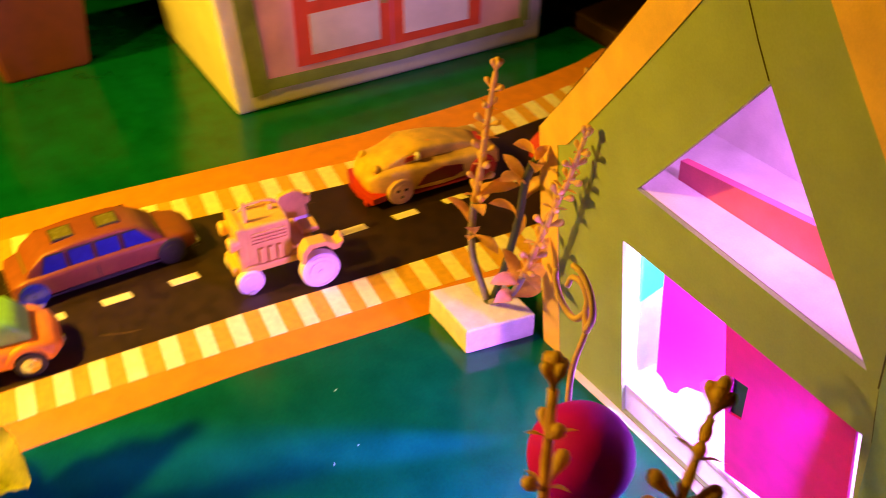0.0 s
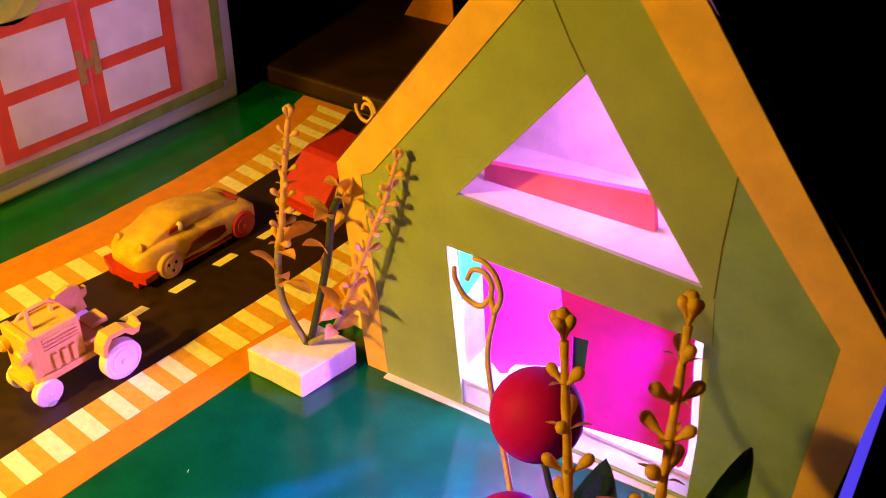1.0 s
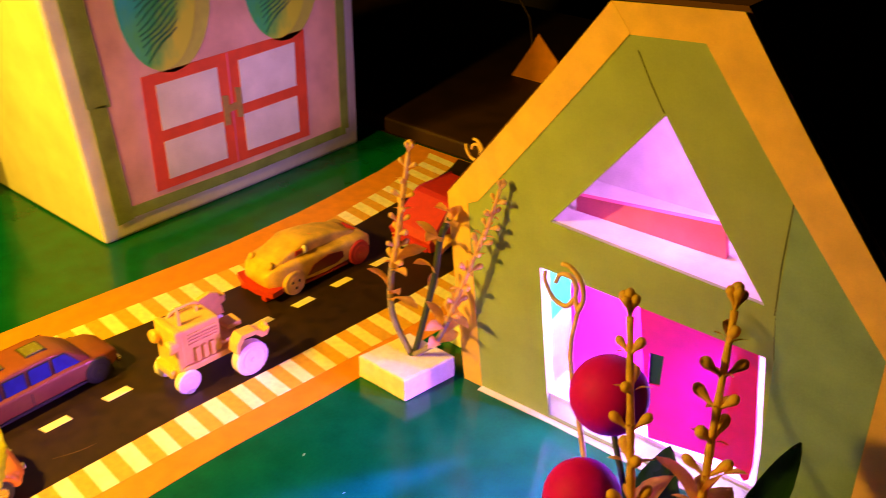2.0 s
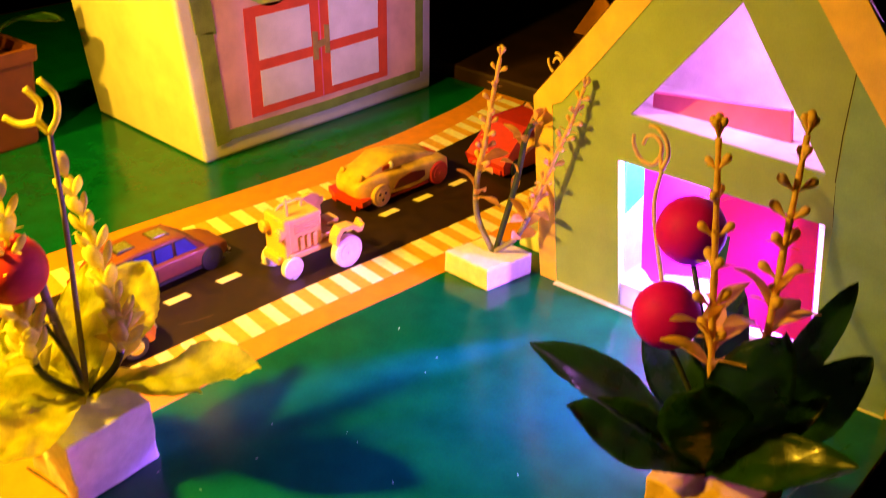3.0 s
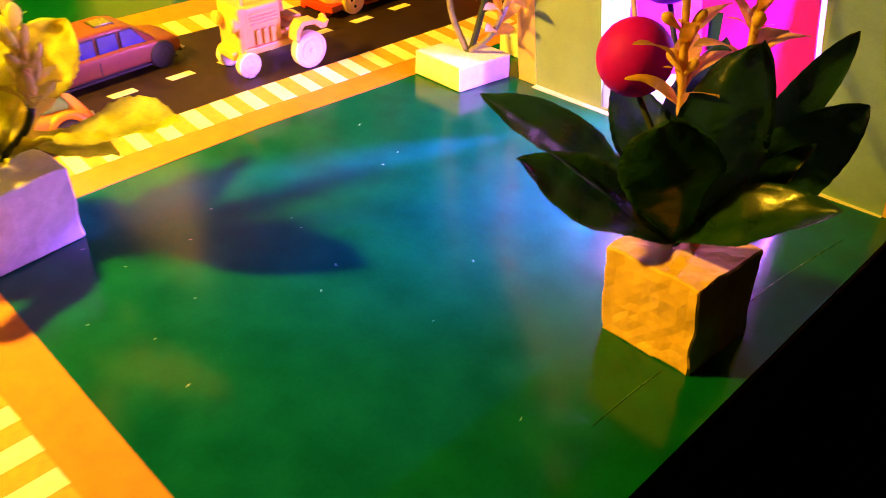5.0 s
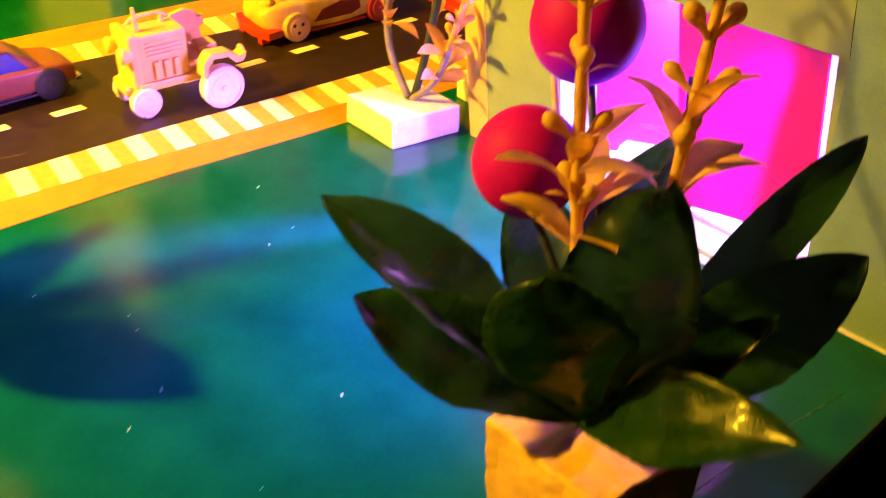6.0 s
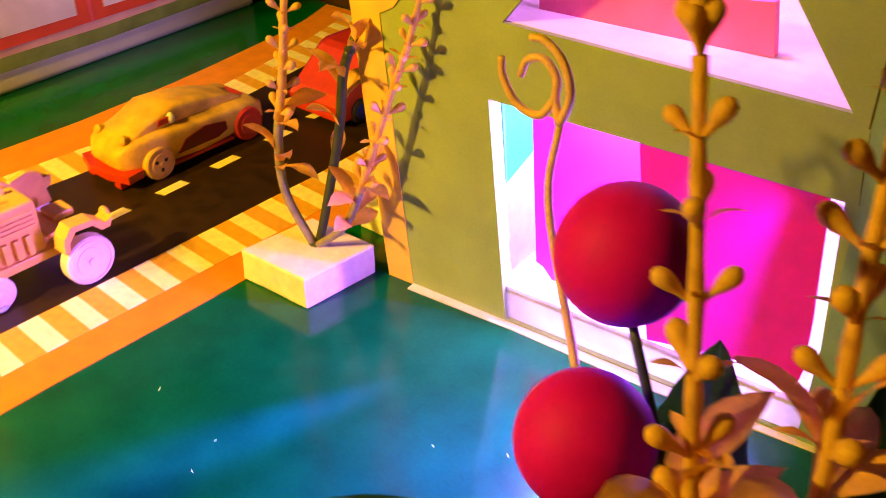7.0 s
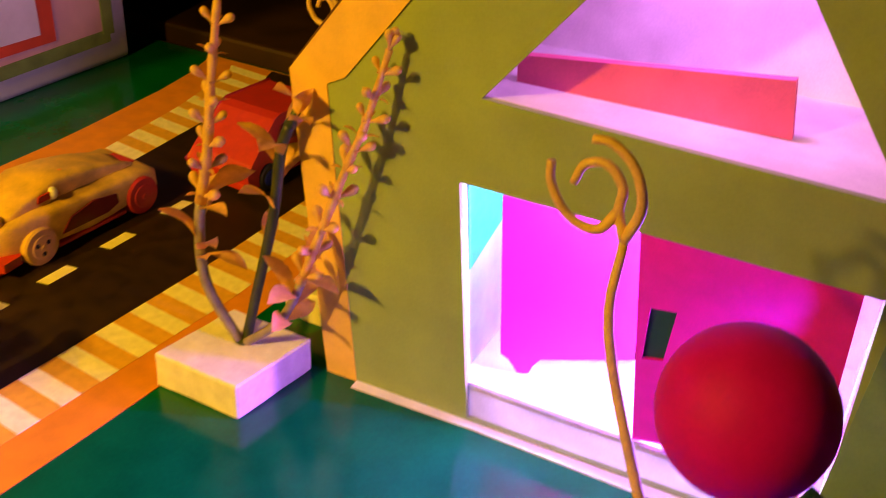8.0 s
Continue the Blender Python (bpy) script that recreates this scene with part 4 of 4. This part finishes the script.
def limousine():
    car = thing("toy_limousine", (-15.05, -14.75, 0.055), "copper toy estate car with blue side windows and roof hatches", "toy car", "toy vehicles", turn=1, size=0.97)
    rows = [(-4.35, 0.95, 0.62, 0.34), (-4.2, 1.3, 0.72, 0.5), (-3.5, 1.4, 0.82, 0.6), (-1.5, 1.42, 0.86, 0.62), (1.5, 1.42, 0.86, 0.62), (2.9, 1.4, 0.82, 0.56), (3.9, 1.28, 0.76, 0.46), (4.35, 1.05, 0.66, 0.32), (4.45, 0.8, 0.62, 0.24)]
    part("body", loft([ring_xz(y, 0, cz + 0.18, hw, hh, 8, 28) for y, hw, cz, hh in rows]), M["car_orange"], car, "copper painted body", local=True, smooth=True)
    top = [(-3.55, 1.15, 1.55, 0.12), (-3.3, 1.2, 1.72, 0.3), (-2.55, 1.16, 2.0, 0.58), (-1.0, 1.15, 2.08, 0.64), (0.9, 1.14, 2.08, 0.63), (1.65, 1.16, 2.0, 0.54), (2.75, 1.24, 1.6, 0.13)]
    cabin = part("cabin", loft([ring_xz(y, 0, cz, hw, hh, 9, 28) for y, hw, cz, hh in top]), M["car_orange"], car, "copper painted cabin", local=True, smooth=True)
    for y0, y1, t0, t1 in ((-2.85, -1.75, -2.5, -1.75), (-1.5, -0.5, -1.5, -0.5), (-0.25, 0.75, -0.25, 0.75), (1.0, 2.3, 1.0, 1.6)):
        for s in (-1, 1):
            part("window_trim", prism([(y0 - 0.07, 1.54), (y1 + 0.07, 1.54), (t1 + 0.07, 2.5), (t0 - 0.07, 2.5)], [], lambda u, v, d: (s * (1.19 - 0.04 * (v - 1.6) + d), u, v), 0.035), M["rubber"], cabin, "dark window trim", local=True)
            part("side_window", prism([(y0, 1.6), (y1, 1.6), (t1, 2.44), (t0, 2.44)], [], lambda u, v, d: (s * (1.2 - 0.04 * (v - 1.6) + d), u, v), 0.04), M["glass_blue"], cabin, "blue tinted side window", local=True)
    for s in (-1, 1):
        part("door_line", box(*sorted((s * 1.40, s * 1.435)), -0.46, -0.41, 0.6, 1.3, 0.0), M["rubber"], car, local=True)
        part("sill_stripe", box(*sorted((s * 1.38, s * 1.43)), -2.0, 2.1, 0.5, 0.56, 0.0), M["rubber"], car, local=True)
    part("rear_window", prism([(-0.9, 1.72), (0.9, 1.72), (0.75, 2.38), (-0.75, 2.38)], [], lambda u, v, d: (u, -3.5 + 1.2 * (v - 1.72) - d, v), 0.05), M["glass_olive"], cabin, "olive rear window", local=True)
    part("windscreen", prism([(-0.95, 1.66), (0.95, 1.66), (0.8, 2.42), (-0.8, 2.42)], [], lambda u, v, d: (u, 2.76 - 1.35 * (v - 1.66) + d, v + 0.02), 0.05), M["glass_dark"], cabin, "dark windscreen", local=True)
    for y in (-1.95, 0.15):
        part("hatch_frame", box(-0.54, 0.54, y - 0.08, y + 0.98, 2.62, 2.735, 0.02), M["rubber"], cabin, "dark hatch frame", local=True)
        part("roof_hatch", box(-0.45, 0.45, y, y + 0.9, 2.62, 2.765, 0.02), M["glass_olive"], cabin, "olive roof hatch", local=True)
    for y, m in ((-3.45, "glass_blue"), (3.05, "rubber")):
        for s in (-1, 1):
            wheel(car, s * 1.05, s * 1.46, y, 0.7, 0.7 if y < 0 else 0.74, m, m, "blue plastic wheel" if y < 0 else "black tyre")
    part("bumper", box(-1.2, 1.2, 4.25, 4.52, 0.42, 0.7, 0.06), M["chrome"], car, "dull metal bumper", local=True)
    part("bumper", box(-1.2, 1.2, -4.48, -4.25, 0.42, 0.7, 0.06), M["chrome"], car, "dull metal bumper", local=True)
    part("skirt", box(-1.35, 1.35, -3.9, 3.9, 0.3, 0.42, 0.03), M["rubber"], car, local=True)
    part("glue_blob", ball((1.35, -3.4, 0.12), 0.3, 10, 6, 0.5), M["glue"], car, "clear glue under the wheel", local=True)


def tractor():
    car = thing("toy_tractor", (-10.6, -7.8, 0.055), "cream plastic toy tractor with ridged bonnet and big rear wheels", "toy tractor", "toy vehicles", turn=-4, size=0.92)
    hood = part("bonnet", box(-0.98, 0.95, -1.75, 0.7, 1.35, 3.75, 0.16, 3), M["tractor_tan"], car, "cream bonnet", local=True)
    part("nose", box(-1.1, 1.02, -2.0, -1.55, 1.05, 3.85, 0.16, 3), M["tractor_tan"], hood, "flat cream radiator front", local=True)
    for s in (-0.75, 0.8):
        part("headlamp", tube([(s, -1.85, 3.0), (s, -2.3, 3.0), (s, -2.42, 3.0)], [0.3, 0.4, 0.32], 14), M["tractor_tan"], hood, "round headlamp", local=True)
    part("front_weight", box(-0.9, 0.7, -2.35, -1.9, 0.95, 1.45, 0.1), M["tractor_tan"], hood, "block below the radiator", local=True)
    for i in range(4):
        for s in (-1, 1):
            part("louvre", box(*sorted((s * 0.93, s * 1.02)), -1.25, 0.5, 3.32 - 0.19 * i, 3.4 - 0.19 * i, 0.03), M["tractor_tan"], hood, local=True)
    for i in range(3):
        for s in (-1, 1):
            part("engine_rib", box(*sorted((s * 0.9, s * 1.12)), -1.0 + 0.46 * i, -0.74 + 0.46 * i, 1.65, 2.5, 0.06), M["tractor_tan"], hood, "upright engine rib", local=True)
    part("exhaust_pipe", tube([(0.3, -1.3, 3.7), (0.3, -1.3, 4.3), (0.28, -1.3, 4.85)], [0.13, 0.11, 0.07], 10), M["tractor_tan"], car, "upright exhaust pipe", local=True)
    part("air_filter", tube([(-0.3, 0.1, 3.7), (-0.3, 0.1, 4.05)], [0.12, 0.1], 10), M["tractor_tan"], car, local=True)
    part("top_rail", tube(smooth_path([(-0.75, -1.4, 3.7), (-0.75, -1.0, 3.98), (-0.75, 0.2, 3.98), (-0.75, 0.6, 3.7)], 14), 0.09, 8), M["tractor_tan"], hood, "raised rail on the bonnet", local=True, smooth=True)
    part("frame", box(-0.7, 1.12, -1.8, 1.9, 1.2, 1.6, 0.08), M["tractor_tan"], car, "cream chassis beam", local=True)
    part("gearbox", box(-0.7, 0.75, 0.6, 1.9, 1.5, 2.15, 0.1), M["tractor_tan"], car, local=True)
    part("footplate", box(-1.2, 1.1, 0.75, 1.5, 2.0, 2.2, 0.08), M["tractor_tan"], car, local=True)
    part("seat", box(-0.5, 0.5, 1.4, 2.3, 2.2, 2.5, 0.1), M["tractor_tan"], car, local=True)
    part("dashboard", box(-0.9, 0.4, 0.62, 0.85, 2.1, 3.2, 0.1), M["tractor_tan"], car, "upright panel behind the bonnet", local=True)
    for s in (-1, 1):
        x0 = 1.45 if s > 0 else -1.75
        fender = [(0.75, 1.75), (0.85, 2.35), (1.2, 2.75), (2.1, 2.7), (2.6, 2.35), (2.95, 2.5), (2.75, 2.1), (2.4, 2.1), (2.05, 2.45), (1.35, 2.5), (1.05, 2.15), (0.98, 1.75)]
        if s < 0:
            fender = [(0.7, 1.9), (0.7, 2.9), (1.0, 3.45), (1.7, 3.6), (2.2, 3.4), (2.3, 3.1), (2.6, 3.15), (2.55, 2.75), (2.3, 2.6), (2.4, 2.0)]
        part("mudguard", prism(fender, [], lambda u, v, d: (x0 + d, u, v), 0.75 if s > 0 else 0.3), M["tractor_tan"], car, "flat-topped mudguard", local=True)
        part("axle", tube([(s * 0.5, 1.68, 1.02), (s * 1.8, 1.68, 1.02)], 0.2, 10), M["tractor_tan"], car, local=True)
        part("axle", tube([(s * 0.4, -1.65, 0.72), (s * 0.95, -1.65, 0.72)], 0.14, 10), M["tractor_tan"], car, local=True)
        rear = wheel(car, s * 1.65, s * 2.23, 1.68, 1.02, 1.02, "cream_plastic", "cream_plastic")
        ring = [(s * 2.24, 1.68 + 0.84 * math.cos(a), 1.02 + 0.84 * math.sin(a)) for a in np.linspace(0, 2 * math.pi, 29)]
        part("rim_bead", tube(ring, 0.035, 6), M["cream_plastic"], rear, local=True, smooth=True)
        wheel(car, s * 0.82, s * 1.26, -1.65, 0.72, 0.7, "cream_plastic", "cream_plastic")
    part("towing_eye", tube([(1.6 + 0.26 * math.cos(a), 2.95, 2.3 + 0.26 * math.sin(a)) for a in np.linspace(0, 6.28, 17)], 0.11, 8), M["tractor_tan"], car, local=True)
    for x, y, r in ((1.05, -1.65, 0.34), (1.95, 1.68, 0.3), (-1.05, -1.65, 0.34)):
        part("glue_blob", ball((x, y, 0.14), r, 12, 7, 0.5), M["glue"], car, "clear glue under the wheel", local=True)


def tan_racer():
    car = thing("toy_race_car", (-14.1, 2.05, 0.055), "tan toy race car with red windows and a red front", "toy car", "toy vehicles", turn=-3)
    rows = [(-3.55, 0.9, 1.2, 0.3), (-3.3, 1.2, 1.25, 0.55), (-2.8, 1.42, 1.25, 0.74), (-1.9, 1.55, 1.25, 0.84), (-1.0, 1.6, 1.2, 0.84), (0.5, 1.56, 1.15, 0.8), (2.2, 1.6, 1.15, 0.78), (3.6, 1.55, 1.1, 0.66), (4.1, 1.3, 1.05, 0.45), (4.25, 0.9, 1.05, 0.25)]
    body = part("body", lumpy(loft([ring_xz(y, 0, cz, hw, hh, 5.5, 28) for y, hw, cz, hh in rows]), 0.12, 1), M["car_tan"], car, "tan painted body", local=True, smooth=True)
    top = [(-3.2, 0.8, 1.75, 0.12), (-2.7, 1.1, 1.85, 0.3), (-1.9, 1.2, 2.0, 0.45), (-1.1, 1.16, 2.18, 0.6), (-0.4, 1.08, 2.24, 0.62), (0.4, 1.04, 2.2, 0.56), (1.5, 1.0, 2.05, 0.46), (2.8, 0.95, 1.82, 0.3), (3.7, 0.75, 1.6, 0.1)]
    cabin = part("cabin", lumpy(loft([ring_xz(y, 0, cz, hw, hh, 4.2, 28) for y, hw, cz, hh in top]), 0.13, 2), M["car_tan"], car, "rounded tan roof", local=True, smooth=True)
    part("scoop", loft([ring_xz(y, 0.55, 2.55, w, h, 3) for y, w, h in ((-0.6, 0.08, 0.05), (-0.3, 0.22, 0.16), (0.3, 0.2, 0.12), (0.6, 0.06, 0.04))]), M["car_tan"], cabin, local=True, smooth=True)
    for s in (-1, 1):
        part("side_window", prism([(-1.0, 0.82), (1.2, 0.8), (1.75, 1.0), (1.7, 1.4), (0.6, 1.58), (-0.5, 1.34)], [], lambda u, v, d: (s * (1.6 + d), u, v), 0.06), M["car_maroon"], body, "dark red side window", local=True)
        part("vent", prism([(-1.5, 2.15), (-0.5, 2.2), (-0.6, 2.45), (-1.4, 2.4)], [], lambda u, v, d: (s * (1.13 + d), u, v), 0.08), M["car_red"], cabin, "small red vent", local=True)
        part("sill", box(*sorted((s * 1.35, s * 1.62)), -1.2, 2.1, 0.32, 0.46, 0.05), M["car_red"], body, "red sill", local=True)
        wheel(car, s * 1.15, s * 1.72, -1.95, 0.75, 0.75, "car_tan", "car_tan", "cream wheel", "cream spoked rim")
        wheel(car, s * 1.15, s * 1.75, 2.95, 0.8, 0.8, "car_red", "car_red", "red wheel")
    part("front_wing", prism([(-1.6, -2.8), (-1.7, -3.6), (-0.6, -3.95), (0.6, -3.95), (1.7, -3.6), (1.6, -2.8), (1.0, -2.6), (-1.0, -2.6)], [], lambda u, v, d: (u, v, 0.42 + d), 0.35), M["car_red"], car, "red front wing", local=True)
    for s in (-1, 1):
        part("headlamp", tube([(s * 0.85, -2.9, 1.95), (s * 0.87, -3.1, 2.02), (s * 0.87, -3.16, 2.05)], [0.22, 0.22, 0.14], 14), M["car_tan"], body, "round bulging headlamp", local=True)
        part("skid", box(*sorted((s * 0.75, s * 1.2)), -3.75, -3.3, 0.06, 0.42, 0.04), M["car_red"], car, "red wing foot", local=True)
    part("rear_spoiler", box(-0.5, 0.7, 3.2, 3.6, 1.72, 1.86, 0.05), M["car_red"], body, "red rear spoiler", local=True)
    part("mirror", ball((1.12, -0.75, 2.3), 0.2, 10, 6, 1.3), M["dash"], cabin, "small cream mirror", local=True)
    part("lamp", ball((0.55, 0.1, 2.62), 0.16, 12, 8), M["car_coral"], cabin, "small orange roof lamp", local=True)


def red_van():
    car = thing("toy_van", (-10.9, 11.2, 0.055), "dull red angular toy van on the far road", "toy car", "toy vehicles", turn=-3)
    profile = [(-2.95, 0.4), (-3.1, 1.1), (-2.75, 1.55), (-1.0, 3.0), (-0.6, 3.15), (2.3, 3.1), (2.75, 2.5), (2.85, 0.4)]
    shell = prism(profile, [], lambda u, v, d: (d - 1.72, u, v), 3.44)
    for w in shell.verts:
        w.co.x *= 1.0 - 0.07 * max(0.0, w.co.z - 1.4)
    bmesh.ops.bevel(shell, geom=[e for e in shell.edges if e.calc_face_angle(0) > 0.2], offset=0.12, segments=2, affect="EDGES", profile=0.6)
    body = part("body", shell, M["car_red"], car, "dull red wedge-shaped body", local=True)
    for s in (-1, 1):
        part("side_window", prism([(-1.2, 1.9), (1.9, 1.9), (1.7, 2.7), (-0.7, 2.7)], [], lambda u, v, d: (s * (1.66 - 0.12 * (v - 1.9) + d), u, v), 0.06), M["car_maroon"], body, "dark red window", local=True)
        wheel(car, s * 1.3, s * 1.82, -1.75, 0.62, 0.62, "rubber", "glass_blue", "black tyre")
        wheel(car, s * 1.3, s * 1.82, 1.7, 0.62, 0.62, "rubber", "glass_blue", "black tyre")
    part("bumper", box(-1.5, 1.5, -3.15, -2.85, 0.4, 0.75, 0.08), M["car_red"], car, local=True)


def roadster(name, loc, turn, label, paint, roof):
    car = thing(name, loc, label, "toy car", "toy vehicles", turn=turn)
    rows = [(-3.3, 0.9, 0.8, 0.25), (-3.1, 1.3, 0.95, 0.5), (-1.8, 1.45, 1.05, 0.68), (0.5, 1.42, 1.08, 0.7), (2.2, 1.45, 1.0, 0.64), (3.0, 1.3, 0.9, 0.48), (3.3, 0.85, 0.8, 0.22)]
    part("body", loft([ring_xz(y, 0, cz, hw, hh, 3.6) for y, hw, cz, hh in rows]), M[paint], car, "rounded plastic body", local=True, smooth=True)
    top = [(-1.7, 0.95, 1.6, 0.12), (-1.2, 1.08, 1.95, 0.5), (0.0, 1.1, 2.15, 0.7), (1.6, 1.08, 2.1, 0.64), (2.3, 1.0, 1.7, 0.2)]
    part("roof", loft([ring_xz(y, 0, cz, hw, hh, 5) for y, hw, cz, hh in top]), M[roof], car, "plastic roof in another colour", local=True, smooth=True)
    for s in (-1, 1):
        for y in (-2.0, 2.0):
            wheel(car, s * 1.05, s * 1.5, y, 0.65, 0.65, "rubber", "chrome", "black tyre")
        part("mudguard", tube([(s * 1.3, 2.0 + 0.85 * math.cos(a), 0.62 + 0.85 * math.sin(a)) for a in np.linspace(0.1, 3.0, 12)], 0.2, 8), M[paint], car, local=True, smooth=True)
    part("towing_eye", tube([(0.5 + 0.16 * math.cos(a), 3.4, 0.75 + 0.16 * math.sin(a)) for a in np.linspace(0, 6.28, 15)], 0.05, 6), M["chrome"], car, "small metal ring", local=True)


limousine()
tractor()
tan_racer()
red_van()
roadster("toy_roadster", (-10.9, -20.9, 0.055), -6, "orange toy car with a lime green roof", "car_coral", "car_green")
roadster("toy_coupe", (-2.9, -32.0, 0.055), -84, "grey toy car with a dull yellow roof on the side road", "car_grey", "car_tan")

# a dry twig, creases and scratches
twig = part("twig", tube(smooth_path([(-5.9, -26.0, 0.12), (-4.3, -25.75, 0.13), (-2.5, -25.55, 0.1)], 10), [0.05, 0.06, 0.07, 0.06, 0.06, 0.055, 0.05, 0.05, 0.045, 0.04, 0.03], 6), M["stem"], smooth=True)
tagged(twig, "short dark twig lying beside the corner planter", "twig")


def scratch(name, points, width, lift, material, parent, label):
    pts = smooth_path(points, 14)
    bm = bmesh.new()
    rows = []
    for i, p in enumerate(pts):
        d = (pts[min(i + 1, 14)] - pts[max(i - 1, 0)]).normalized()
        side = Vector((-d.y, d.x, 0)) * width * (0.35 + 0.65 * math.sin(math.pi * (i + 0.5) / 15))
        rows.append([bm.verts.new(p + side), bm.verts.new(p + Vector((0, 0, lift))), bm.verts.new(p - side)])
    for r, q in zip(rows, rows[1:]):
        for k in range(2):
            bm.faces.new((r[k], r[k + 1], q[k + 1], q[k]))
    return part(name, bm, material, parent, label)


scratch("crease", [(16.55, -16.2, 0.004), (16.6, -14.0, 0.004), (16.7, -12.7, 0.004)], 0.03, 0.02, M["sheet_crease"], sheet, "thin pale crease in the sheet")
scratch("crease", [(16.9, -8.4, 0.004), (17.1, -5.3, 0.004), (17.6, -1.6, 0.004)], 0.03, 0.02, M["sheet_crease"], sheet, "thin pale crease in the sheet")
for pts in ([(-10.4, -16.2), (-10.0, -15.2), (-9.85, -14.4)], [(-15.6, -5.2), (-15.2, -4.4), (-15.0, -3.8)]):
    scratch("scratch", [(px, py, 0.054) for px, py in pts], 0.014, 0.004, M["road_scratch"], road, "pale brown scratch in the road surface")

# pale flecks on the sheet
fl = bmesh.new()
for i in range(22):
    fx, fy = rnd.uniform(-3.5, 17.5), rnd.uniform(-24.5, -2.0)
    if math.hypot(fx - 15.4, fy + 10.7) < 2.6 or (fx < -0.3 and fy > -3.6):
        continue
    a, l, w = rnd.uniform(0, 3.1), rnd.uniform(0.02, 0.08), rnd.uniform(0.01, 0.022)
    ca, sa = math.cos(a), math.sin(a)
    vs = [fl.verts.new((fx + ca * p * l - sa * q * w, fy + sa * p * l + ca * q * w, 0.006 + 0.004 * p)) for p, q in ((-1, -1), (1, -1), (1, 1), (-1, 1))]
    fl.faces.new(vs)
flecks = part("flecks", fl, M["fleck"])
tagged(flecks, "tiny pale flecks scattered on the green sheet", "flecks", kind="stuff")
